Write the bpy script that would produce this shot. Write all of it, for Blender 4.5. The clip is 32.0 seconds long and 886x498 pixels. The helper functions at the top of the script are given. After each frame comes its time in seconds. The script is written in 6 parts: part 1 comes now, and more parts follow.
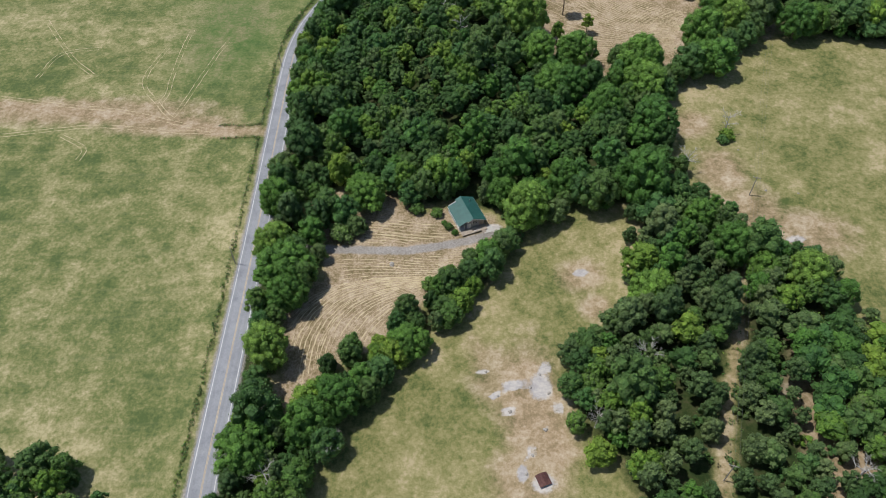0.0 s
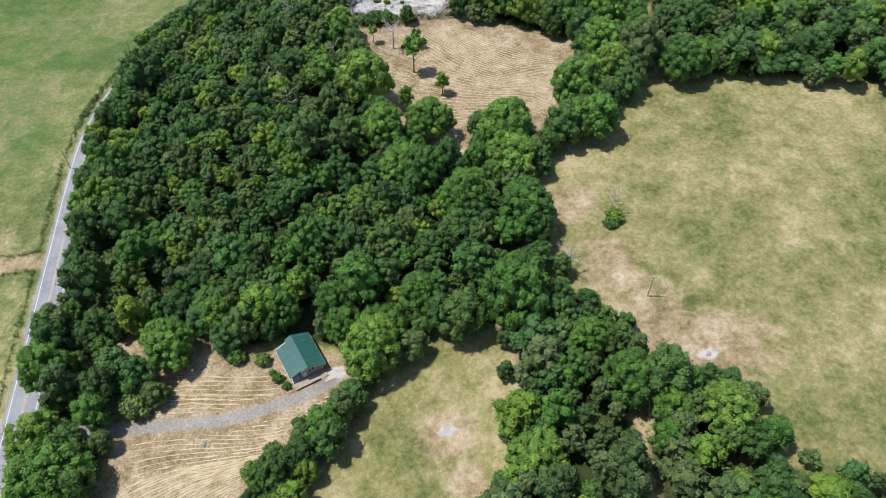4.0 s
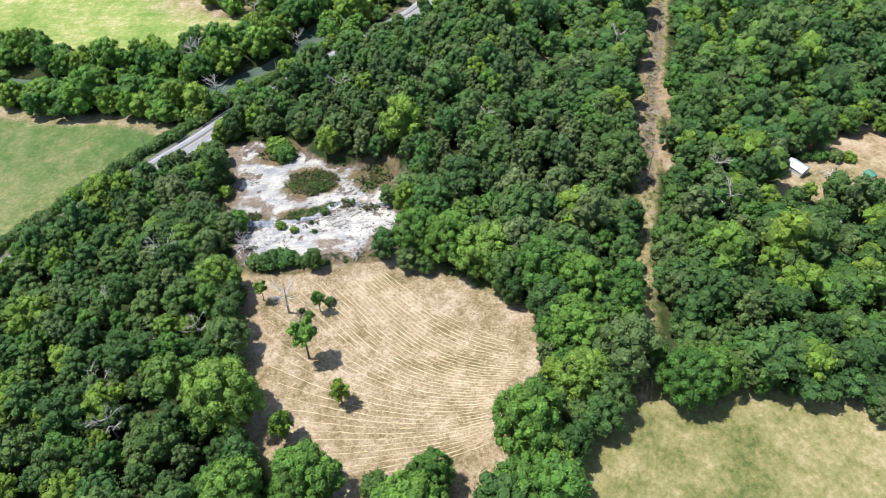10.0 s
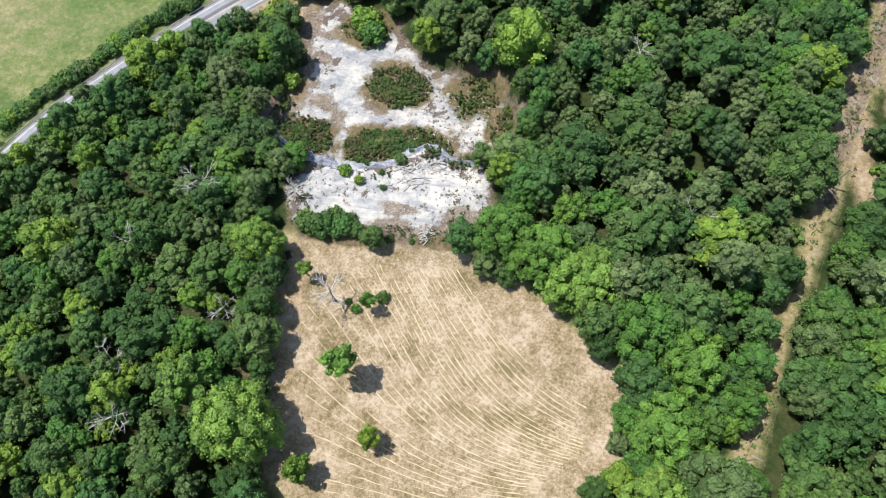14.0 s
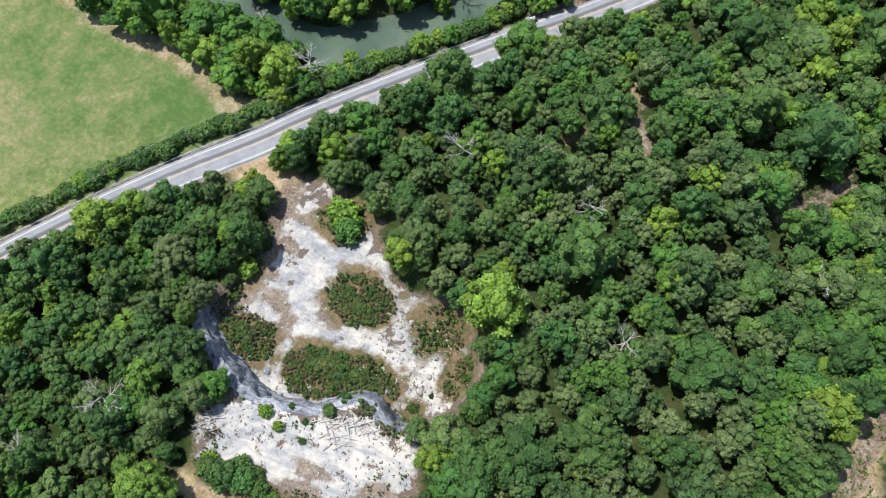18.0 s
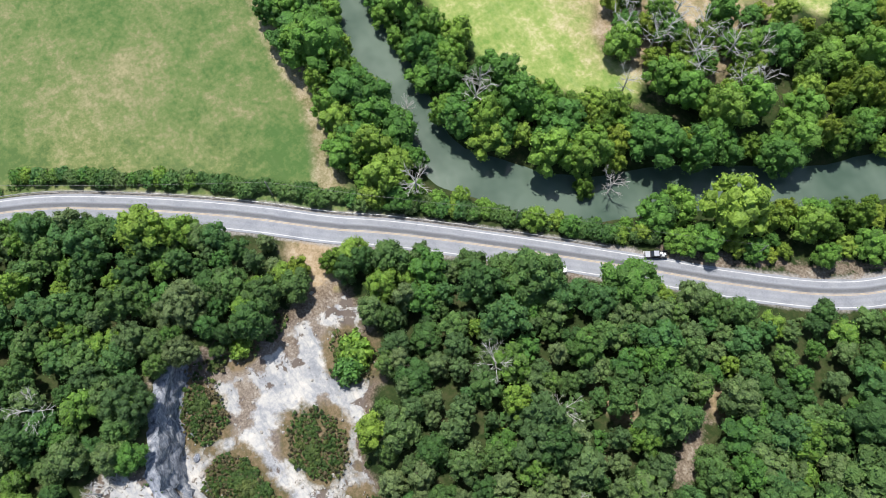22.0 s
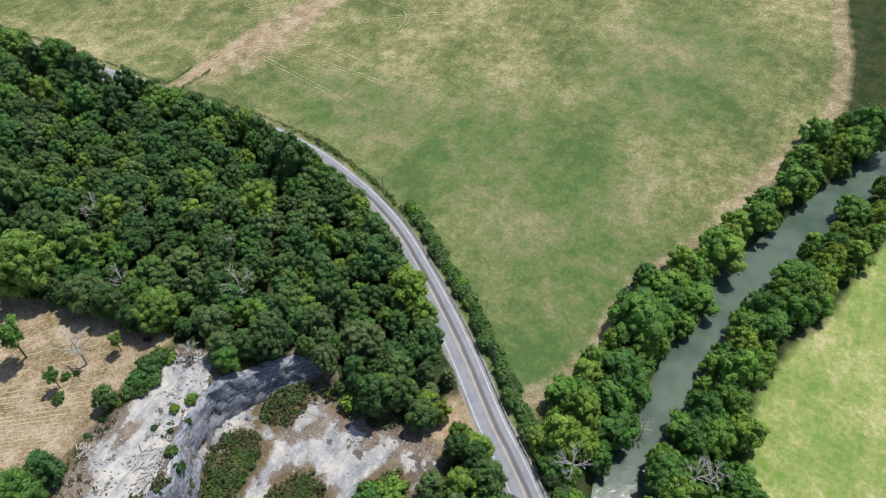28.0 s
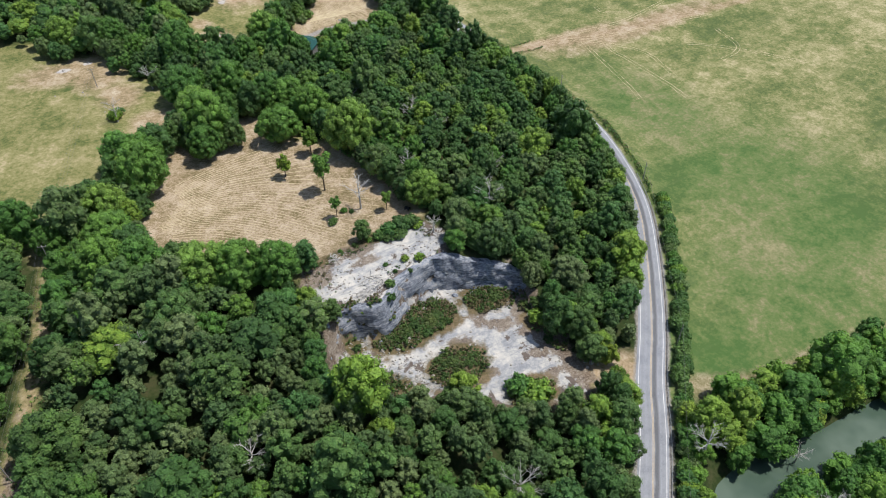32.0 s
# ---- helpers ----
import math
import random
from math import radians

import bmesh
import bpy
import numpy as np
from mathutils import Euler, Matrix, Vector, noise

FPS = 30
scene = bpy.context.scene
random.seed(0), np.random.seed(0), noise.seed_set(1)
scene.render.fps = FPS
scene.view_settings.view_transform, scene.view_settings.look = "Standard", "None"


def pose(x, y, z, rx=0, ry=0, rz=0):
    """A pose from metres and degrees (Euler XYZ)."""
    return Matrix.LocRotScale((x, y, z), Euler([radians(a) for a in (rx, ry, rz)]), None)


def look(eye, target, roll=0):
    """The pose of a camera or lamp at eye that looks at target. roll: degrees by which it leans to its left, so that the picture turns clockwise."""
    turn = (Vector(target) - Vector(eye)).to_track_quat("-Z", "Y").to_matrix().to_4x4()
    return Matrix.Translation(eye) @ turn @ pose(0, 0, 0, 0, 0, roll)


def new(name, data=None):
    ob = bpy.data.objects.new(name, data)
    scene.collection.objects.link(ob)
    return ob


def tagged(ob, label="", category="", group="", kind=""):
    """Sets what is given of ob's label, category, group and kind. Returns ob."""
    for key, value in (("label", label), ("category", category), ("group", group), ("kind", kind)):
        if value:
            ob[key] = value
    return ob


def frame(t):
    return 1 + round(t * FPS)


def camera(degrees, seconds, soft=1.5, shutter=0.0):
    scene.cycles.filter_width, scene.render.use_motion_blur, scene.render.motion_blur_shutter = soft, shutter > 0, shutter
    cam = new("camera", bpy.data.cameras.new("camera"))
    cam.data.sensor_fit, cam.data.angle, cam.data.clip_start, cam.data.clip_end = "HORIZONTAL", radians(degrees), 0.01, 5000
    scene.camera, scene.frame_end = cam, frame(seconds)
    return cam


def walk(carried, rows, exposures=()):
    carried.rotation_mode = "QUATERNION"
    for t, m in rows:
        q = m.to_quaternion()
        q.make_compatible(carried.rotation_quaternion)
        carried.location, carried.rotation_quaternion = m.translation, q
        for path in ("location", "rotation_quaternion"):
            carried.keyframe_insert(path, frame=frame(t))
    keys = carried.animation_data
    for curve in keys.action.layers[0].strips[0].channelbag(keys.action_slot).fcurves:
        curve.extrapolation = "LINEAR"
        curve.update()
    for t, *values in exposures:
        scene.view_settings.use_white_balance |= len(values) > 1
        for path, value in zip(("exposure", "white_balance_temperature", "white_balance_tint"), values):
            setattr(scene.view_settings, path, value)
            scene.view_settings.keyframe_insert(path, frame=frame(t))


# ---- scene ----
cam = camera(63.15, 32.0, soft=1.0)
PATH = [
    (0, (-0.00, -0.00, 186.55), (-0.00, 64.59, 110.21), -0.34),
    (1, (7.15, 12.55, 180.63), (7.25, 76.79, 103.99), -0.41),
    (2, (14.33, 26.56, 174.82), (16.35, 90.99, 98.37), -0.25),
    (3, (21.79, 42.78, 171.58), (27.56, 107.23, 95.34), -0.11),
    (3.5, (25.83, 51.72, 170.95), (33.72, 116.06, 94.81), -0.05),
    (5.5, (44.51, 88.74, 170.02), (56.79, 153.44, 94.76), -0.31),
    (6, (49.32, 96.87, 169.80), (61.70, 162.17, 95.08), -0.49),
    (7, (57.43, 113.19, 168.31), (70.25, 179.81, 94.84), -0.39),
    (8, (64.71, 129.83, 167.90), (77.80, 197.52, 95.47), -0.29),
    (9, (71.38, 148.38, 168.30), (83.32, 216.75, 96.31), -0.21),
    (10, (75.63, 168.68, 168.19), (82.66, 236.87, 95.39), -0.04),
    (10.5, (76.71, 179.22, 168.09), (80.33, 245.99, 93.73), 0.03),
    (11, (76.97, 189.64, 168.96), (77.09, 251.28, 90.22), 0.38),
    (11.5, (76.73, 200.31, 169.21), (73.60, 251.19, 83.17), 0.51),
    (12, (76.59, 211.75, 169.52), (71.97, 251.11, 77.71), 0.19),
    (12.5, (76.57, 221.57, 169.93), (71.70, 256.40, 76.32), 0.10),
    (13, (77.48, 230.34, 170.94), (72.53, 265.61, 77.50), 0.30),
    (14, (77.72, 251.29, 173.00), (72.85, 285.84, 79.28), 0.22),
    (15, (79.23, 269.78, 174.12), (73.88, 304.50, 80.49), -0.06),
    (15.5, (80.72, 277.50, 174.15), (74.51, 312.85, 80.81), -0.25),
    (17.5, (85.00, 315.00, 175.60), (74.88, 346.36, 81.19), 0.05),
    (18, (85.80, 321.42, 175.15), (74.14, 352.81, 80.92), 0.18),
    (19, (87.04, 333.41, 174.02), (71.70, 364.48, 80.22), 0.32),
    (20, (84.35, 351.33, 176.45), (66.32, 377.91, 81.75), 0.11),
    (21, (80.34, 365.29, 176.47), (58.79, 388.44, 81.61), -0.09),
    (22, (75.62, 376.24, 175.51), (50.25, 395.21, 80.66), -0.15),
    (23, (73.91, 383.72, 174.62), (44.86, 397.61, 79.94), -0.11),
    (24, (76.19, 390.59, 173.53), (44.94, 398.12, 78.84), -0.17),
    (24.5, (78.48, 394.28, 173.16), (46.80, 398.41, 78.39), -0.18),
    (26.5, (88.03, 409.89, 172.83), (49.00, 398.78, 81.43), -0.05),
    (27, (92.33, 413.86, 172.20), (44.78, 396.22, 86.02), -0.06),
    (27.5, (95.70, 417.88, 171.87), (39.84, 392.48, 92.90), 0.26),
    (28, (98.37, 422.25, 171.66), (37.73, 392.00, 98.11), 0.67),
    (29, (102.52, 431.36, 170.54), (46.67, 391.85, 97.60), 0.01),
    (30, (108.68, 440.25, 169.18), (60.45, 391.58, 96.34), -0.08),
    (31, (115.63, 451.14, 168.08), (73.74, 394.68, 96.97), -0.29),
    (32, (119.93, 463.53, 167.26), (81.55, 401.68, 98.70), -0.52),
]

EXPOSURES = [(0, -0.36), (4, 0.04), (8, 0.42), (16, 0.34), (20, 0.3), (24, 0.22), (28, -0.12), (32, -0.04)]
walk(cam, [(t, look(eye, target, roll)) for t, eye, target, roll in PATH], EXPOSURES)

# ---- light ----
SUN_EL, SUN_AZ = radians(66), radians(-75.5)
world = bpy.data.worlds.new("sky")
scene.world = world
world.use_nodes = True
sky = world.node_tree.nodes.new("ShaderNodeTexSky")
sky.sky_type, sky.sun_disc = "NISHITA", False
sky.sun_elevation, sky.sun_rotation = SUN_EL, SUN_AZ
world.node_tree.links.new(sky.outputs[0], world.node_tree.nodes["Background"].inputs[0])
world.node_tree.nodes["Background"].inputs[1].default_value = 0.13
sun = new("sun", bpy.data.lights.new("sun", "SUN"))
sun.data.energy, sun.data.angle, sun.data.color = 4.7, radians(0.6), (1.0, 0.965, 0.91)
sun.matrix_world = look((500 * math.sin(SUN_AZ) * math.cos(SUN_EL), 500 * math.cos(SUN_AZ) * math.cos(SUN_EL), 500 * math.sin(SUN_EL)), (0, 0, 0))


def material(name, rough=0.9, metal=0.0, spec=0.3):
    m = bpy.data.materials.new(name)
    m.use_nodes = True
    b = m.node_tree.nodes["Principled BSDF"]
    b.inputs["Roughness"].default_value = rough
    b.inputs["Metallic"].default_value = metal
    b.inputs["Specular IOR Level"].default_value = spec
    return m, m.node_tree.nodes, m.node_tree.links, b


def noise_node(nodes, links, scale, detail=4.0, rough=0.55, coord="Object", dist=0.0):
    tc = nodes.new("ShaderNodeTexCoord")
    n = nodes.new("ShaderNodeTexNoise")
    n.inputs["Scale"].default_value = scale
    n.inputs["Detail"].default_value = detail
    n.inputs["Roughness"].default_value = rough
    n.inputs["Distortion"].default_value = dist
    links.new(tc.outputs[coord], n.inputs["Vector"])
    return n


def ramp(nodes, links, src, stops):
    r = nodes.new("ShaderNodeValToRGB")
    while len(r.color_ramp.elements) < len(stops):
        r.color_ramp.elements.new(0.5)
    for e, (p, c) in zip(r.color_ramp.elements, stops):
        e.position, e.color = p, (*c, 1)
    links.new(src, r.inputs["Fac"])
    return r.outputs["Color"]


def mix_col(nodes, links, fac, a, b, mode="MIX"):
    m = nodes.new("ShaderNodeMix")
    m.data_type, m.blend_type = "RGBA", mode
    for sock, v in ((m.inputs[0], fac), (m.inputs[6], a), (m.inputs[7], b)):
        if isinstance(v, (int, float)):
            sock.default_value = v
        elif isinstance(v, tuple):
            sock.default_value = (*v, 1)
        else:
            links.new(v, sock)
    return m.outputs[2]


def calc(nodes, links, op, a, b=0.0, clamp=False):
    m = nodes.new("ShaderNodeMath")
    m.operation, m.use_clamp = op, clamp
    for sock, v in ((m.inputs[0], a), (m.inputs[1], b)):
        if isinstance(v, (int, float)):
            sock.default_value = v
        else:
            links.new(v, sock)
    return m.outputs[0]


def attr(nodes, name):
    a = nodes.new("ShaderNodeAttribute")
    a.attribute_name = name
    return a


def bump(nodes, links, height, bsdf, strength=0.4, distance=0.1):
    n = nodes.new("ShaderNodeBump")
    n.inputs["Strength"].default_value = strength
    n.inputs["Distance"].default_value = distance
    links.new(height, n.inputs["Height"])
    links.new(n.outputs["Normal"], bsdf.inputs["Normal"])


def plain(name, stops, scale, rough=0.8, metal=0.0, bump_d=0.02, spec=0.3, detail=6.0):
    """A surface whose colour runs over the stops by two scales of noise."""
    m, nodes, links, b = material(name, rough, metal, spec)
    n1 = noise_node(nodes, links, scale, detail)
    n2 = noise_node(nodes, links, scale * 0.13, 3.0)
    f = calc(nodes, links, "ADD", calc(nodes, links, "MULTIPLY", n1.outputs["Fac"], 0.6), calc(nodes, links, "MULTIPLY", n2.outputs["Fac"], 0.4))
    k = len(stops)
    links.new(ramp(nodes, links, f, [(0.3 + 0.4 * i / max(1, k - 1), c) for i, c in enumerate(stops)]), b.inputs["Base Color"])
    if bump_d:
        bump(nodes, links, n1.outputs["Fac"], b, 0.6, bump_d)
    return m


def leaf_material(name, stops):
    """Foliage: hue by tree (the mesh attribute or the object) and by clump, shade painted between the sprays, with some
    light passing through.
    """
    m, nodes, links, b = material(name, 0.5, 0.0, 0.4)
    geo = nodes.new("ShaderNodeNewGeometry")
    info = nodes.new("ShaderNodeObjectInfo")
    a = attr(nodes, "hue")
    tree = calc(nodes, links, "FRACT", calc(nodes, links, "ADD", a.outputs["Fac"], info.outputs["Random"]))
    f = calc(nodes, links, "ADD", calc(nodes, links, "MULTIPLY", tree, 0.92), calc(nodes, links, "MULTIPLY", geo.outputs["Random Per Island"], 0.08))
    col = ramp(nodes, links, f, stops)
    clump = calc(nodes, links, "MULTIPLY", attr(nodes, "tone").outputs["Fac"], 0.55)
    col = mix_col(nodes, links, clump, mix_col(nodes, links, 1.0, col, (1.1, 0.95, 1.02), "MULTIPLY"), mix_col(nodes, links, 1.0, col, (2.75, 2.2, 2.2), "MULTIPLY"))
    one = calc(nodes, links, "FRACT", calc(nodes, links, "MULTIPLY", geo.outputs["Random Per Island"], 37.0))
    col = mix_col(nodes, links, calc(nodes, links, "MULTIPLY", one, 0.3), col, (0.012, 0.04, 0.008))
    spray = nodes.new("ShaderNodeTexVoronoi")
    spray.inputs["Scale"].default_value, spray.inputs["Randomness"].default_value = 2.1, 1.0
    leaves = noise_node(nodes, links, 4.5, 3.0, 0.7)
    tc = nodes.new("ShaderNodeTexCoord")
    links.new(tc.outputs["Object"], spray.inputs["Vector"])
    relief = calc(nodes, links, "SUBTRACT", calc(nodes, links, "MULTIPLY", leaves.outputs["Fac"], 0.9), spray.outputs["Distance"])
    # shade in the hollows between sprays, painted into the leaf colour by the relief
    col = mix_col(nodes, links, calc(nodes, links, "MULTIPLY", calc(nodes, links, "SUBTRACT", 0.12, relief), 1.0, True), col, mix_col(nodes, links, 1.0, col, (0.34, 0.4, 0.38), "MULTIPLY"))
    bump(nodes, links, relief, b, 1.0, 0.32)
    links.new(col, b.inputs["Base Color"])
    t = nodes.new("ShaderNodeBsdfTranslucent")
    links.new(mix_col(nodes, links, 0.5, col, (0.12, 0.19, 0.02)), t.inputs["Color"])
    mx = nodes.new("ShaderNodeMixShader")
    mx.inputs[0].default_value = 0.26
    links.new(b.outputs[0], mx.inputs[1])
    links.new(t.outputs[0], mx.inputs[2])
    links.new(mx.outputs[0], nodes["Material Output"].inputs["Surface"])
    return m


def mesh_of(name, verts, faces, mats, smooth=False, mat_index=None, attrs=None):
    me = bpy.data.meshes.new(name)
    if isinstance(faces, np.ndarray):
        nf, k = faces.shape
        me.vertices.add(len(verts))
        me.vertices.foreach_set("co", np.asarray(verts, np.float32).ravel())
        me.loops.add(nf * k)
        me.loops.foreach_set("vertex_index", faces.astype(np.int32).ravel())
        me.polygons.add(nf)
        me.polygons.foreach_set("loop_start", np.arange(0, nf * k, k, dtype=np.int32))
        me.update(calc_edges=True)
    else:
        me.from_pydata(verts, [], faces)
    for m in mats if isinstance(mats, (list, tuple)) else [mats]:
        me.materials.append(m)
    if mat_index is not None:
        me.polygons.foreach_set("material_index", np.asarray(mat_index, np.int32))
    if smooth:
        me.polygons.foreach_set("use_smooth", np.ones(len(me.polygons), bool))
    for key, vals in (attrs or {}).items():
        me.attributes.new(key, "FLOAT", "POINT").data.foreach_set("value", np.asarray(vals, np.float32))
    me.update()
    return me


def part(name, bm, mat, parent, label=""):
    """Links a bmesh or a mesh as one object under a thing or a part."""
    if isinstance(bm, bmesh.types.BMesh):
        me = bpy.data.meshes.new(name)
        bm.to_mesh(me)
        bm.free()
        me.materials.append(mat)
    else:
        me = bm
    ob = new(name, me)
    ob.parent = parent
    if label:
        tagged(ob, label=label)
    return ob


def thing(name, m, label, category, group="", kind=""):
    ob = new(name)
    ob.matrix_world = m
    return tagged(ob, label, category, group, kind)


def box_bm(sx, sy, sz, at=(0, 0, 0), bev=0.0, bm=None, rot=None):
    bm = bm or bmesh.new()
    vs = bmesh.ops.create_cube(bm, size=1.0)["verts"]
    m = Matrix.Translation(at) @ (rot or Matrix.Identity(4)) @ Matrix.Diagonal((sx, sy, sz, 1))
    bmesh.ops.transform(bm, matrix=m, verts=vs)
    if bev:
        es = list({e for v in vs for e in v.link_edges})
        bmesh.ops.bevel(bm, geom=es, offset=bev, segments=1, affect="EDGES")
    return bm


def tube(bm, pts, radii, sides=6):
    """A tapered tube through the points."""
    rings = []
    for i, p in enumerate(pts):
        p = Vector(p)
        d = (Vector(pts[min(i + 1, len(pts) - 1)]) - Vector(pts[max(i - 1, 0)])).normalized()
        u = d.orthogonal().normalized()
        w = d.cross(u)
        rings.append([bm.verts.new(p + radii[i] * (math.cos(2 * math.pi * k / sides) * u + math.sin(2 * math.pi * k / sides) * w)) for k in range(sides)])
    for a, b in zip(rings, rings[1:]):
        for k in range(sides):
            bm.faces.new((a[k], a[(k + 1) % sides], b[(k + 1) % sides], b[k]))
    bm.faces.new(rings[-1])
    bm.faces.new(list(reversed(rings[0])))
    return bm


# ---- plan geometry ----
def inside_sd(poly, X, Y):
    """Signed distance to a closed outline, positive inside."""
    p = np.asarray(poly, float)
    q = np.roll(p, -1, 0)
    best = np.full(X.shape, 1e9)
    ins = np.zeros(X.shape, bool)
    for (ax, ay), (bx, by) in zip(p, q):
        dx, dy = bx - ax, by - ay
        t = np.clip(((X - ax) * dx + (Y - ay) * dy) / (dx * dx + dy * dy + 1e-9), 0, 1)
        best = np.minimum(best, (X - ax - t * dx) ** 2 + (Y - ay - t * dy) ** 2)
        cross = (ay > Y) != (by > Y)
        ins ^= cross & (X < (bx - ax) * (Y - ay) / (by - ay + 1e-12) + ax)
    d = np.sqrt(best)
    return np.where(ins, d, -d)


def line_dist(line, X, Y):
    """Distance to an open line, and how far along it the nearest point lies."""
    best, along, run = np.full(X.shape, 1e9), np.zeros(X.shape), 0.0
    for (ax, ay), (bx, by) in zip(line, line[1:]):
        dx, dy = bx - ax, by - ay
        n = math.hypot(dx, dy)
        t = np.clip(((X - ax) * dx + (Y - ay) * dy) / (n * n + 1e-9), 0, 1)
        d = np.hypot(X - ax - t * dx, Y - ay - t * dy)
        along = np.where(d < best, run + t * n, along)
        best = np.minimum(best, d)
        run += n
    return best, along


def spline(pts, step):
    """Catmull-Rom through plan points, resampled at about that step."""
    p = [np.array(q, float) for q in pts]
    p = [2 * p[0] - p[1]] + p + [2 * p[-1] - p[-2]]
    out = []
    for i in range(1, len(p) - 2):
        n = max(2, int(np.linalg.norm(p[i + 1] - p[i]) / step))
        for k in range(n):
            t = k / n
            out.append(0.5 * (2 * p[i] + (p[i + 1] - p[i - 1]) * t + (2 * p[i - 1] - 5 * p[i] + 4 * p[i + 1] - p[i + 2]) * t * t + (3 * p[i] - p[i - 1] - 3 * p[i + 1] + p[i + 2]) * t ** 3))
    out.append(p[-2])
    return [tuple(q) for q in out]

# ---- lie of the land ----
ROAD = [(-63, -500), (-63.5, 76), (-63.5, 150), (-64.2, 220), (-64.5, 250), (-64, 272), (-60.5, 293), (-52.5, 316), (-43, 334), (-31, 350),
        (-18, 365.5), (-6.5, 378), (6.5, 391), (19, 405), (43, 429), (66, 451), (79, 463), (97, 482), (107, 499), (118, 530), (128, 600), (130, 1200)]


def ease(t):
    t = np.clip(t, 0, 1)
    return t * t * (3 - 2 * t)


def road_height(y):
    return 2.5 * (1 - ease((y - 220) / 160))


def land(X, Y):
    """Height of the undug ground."""
    X, Y = np.asarray(X, float), np.asarray(Y, float)
    d, along = line_dist(ROAD, X, Y)
    hill = inside_sd(ROAD + [(900, 1200), (900, -500)], X, Y) > 0
    reach = 190 - 115 * ease((Y - 150) / 130)
    rz = road_height(Y)
    up = rz + (14.5 - 0.5 * rz) * ease((d - 5) / reach) + 2.2 * np.sin(X / 61 + 1) * np.cos(Y / 73) * ease((d - 30) / 60)
    down = rz - 1.0 * ease((d - 4) / 14) + 1.3 * ease((d - 60) / 200)
    return np.where(hill, up, down)


# ---- plan: outlines of the open land ----
HAY_SOUTH = [(-49, 98), (-46, 103), (-44, 112), (-49, 120), (-48, 133), (-36, 142), (-37, 153), (-36, 158), (-41, 164), (-45, 176), (-37, 181), (-28, 169), (-19, 181),
             (-13, 176), (-9, 167), (1, 170), (16, 166), (20, 155), (4, 146), (-3, 139), (-15, 125), (-23, 117), (-31, 115), (-37, 107), (-44, 98)]
PASTURE_SOUTH = [(-36, 71), (-23, 93), (-14, 104), (3, 122), (17, 141), (33, 156), (45, 166), (57, 163), (58, 154), (56, 140), (52, 127), (41, 119), (33, 108), (31, 99), (31, 90),
                 (34, 82), (39, 74), (44, 60), (60, -80), (-52, -80), (-50, 40)]
PASTURE_EAST = [(85, 172), (94, 164), (95, 153), (93, 146), (98, 145), (112, 143), (118, 135), (115, 126), (122, 120), (137, 116), (175, 100), (340, 40), (340, 205), (214, 234),
                (188, 242), (155, 253), (137, 252), (136, 264), (130, 258), (122, 249), (109, 230), (94, 226), (87, 222), (83, 211), (81, 200), (83, 185)]
HAY_NORTH = [(36, 305), (55, 308), (75, 310), (80, 304), (91, 300), (105, 289), (113, 282), (109, 275), (112, 267), (102, 259), (100, 250), (93, 235), (88, 231), (84, 238), (68, 240),
             (63, 223), (51, 226), (49, 234), (52, 246), (41, 259), (41, 269), (36, 281), (35, 294)]
PIT = [(23, 386), (35, 384), (47, 379), (54, 369), (62, 365), (73, 366), (80, 357), (84, 351), (82, 340), (74, 334), (69, 333), (64, 337), (59, 336), (52, 331.4), (44, 329.2), (35, 329), (27, 333),
       (18, 338), (15, 344), (18, 351), (21, 359), (20, 370), (21, 378)]
BENCH = [(29, 321), (33, 312), (36, 308), (51, 310), (63, 309), (75, 313), (79, 321), (79, 331), (74, 333), (69, 332), (63, 336), (58, 335), (51.5, 330.4), (44, 328.2), (35, 327.6)]
RIVER = [(-600, 600), (-400, 540), (-161, 476), (-95, 448), (-77, 440), (-45, 434), (-17, 431), (1, 427), (10, 428), (20, 435), (30, 441), (41, 453), (50, 471), (64, 489), (77, 507), (90, 540), (95, 640), (95, 1200)]
WEST_EDGE = [(-900, 500), (-272, 448), (-225, 456), (-181, 458), (-123, 438), (-87, 429), (-67, 417), (-45, 412), (-26, 410), (-12, 404), (-5, 400)]
FIELD_NORTH = [(-900, 900), (-600, 640), (-89, 474), (-73, 470), (-55, 461), (-34, 455), (-12, 456), (3, 463), (16, 471), (24, 480), (20, 485), (8, 481), (0, 484), (-7, 492), (-6, 502),
               (11, 510), (18, 518), (21, 535), (38, 545), (50, 700), (50, 900)]
ROW_NORTH = [(134, 258), (139, 272), (145, 295), (154, 321), (164, 352), (177, 390), (191, 427), (230, 540)]
ROW_SOUTH = [(92, 141), (86, 124), (82, 108), (75, 91), (69, 71), (40, -20)]
DRIVE = [(-62, 157), (-50, 157), (-37, 155.5), (-25, 154.5), (-12, 153.5), (-1, 155), (9, 157.5), (17, 161)]
FARM_TRACK = [(-60, 216), (-78, 217), (-88, 217.5), (-101, 221), (-120, 226), (-155, 231), (-190, 236), (-300, 250)]
CLEARING = [(196.7, 324.0), (204.5, 339.3), (217.5, 341.0), (231.8, 349.5), (251.3, 356.3), (256.5, 344.4), (240.9, 334.2), (235.7, 318.9), (220.1, 317.2)]
GLADE = [(212, 367), (216, 376), (222, 375), (223, 366)]
DIRT_WAYS = [[(97, 437), (100.6, 428), (105, 419)], [(152, 426), (148, 418.6), (140, 410)], [(250, 352), (264, 340), (300, 330)]]
ROUGH_SOUTH = [(8, 118), (18, 112), (30, 104), (31, 90), (36, 80), (30, 76), (20, 86), (8, 100)]
QUARRY_WAY = [(20, 380), (12, 384), (4, 386)]
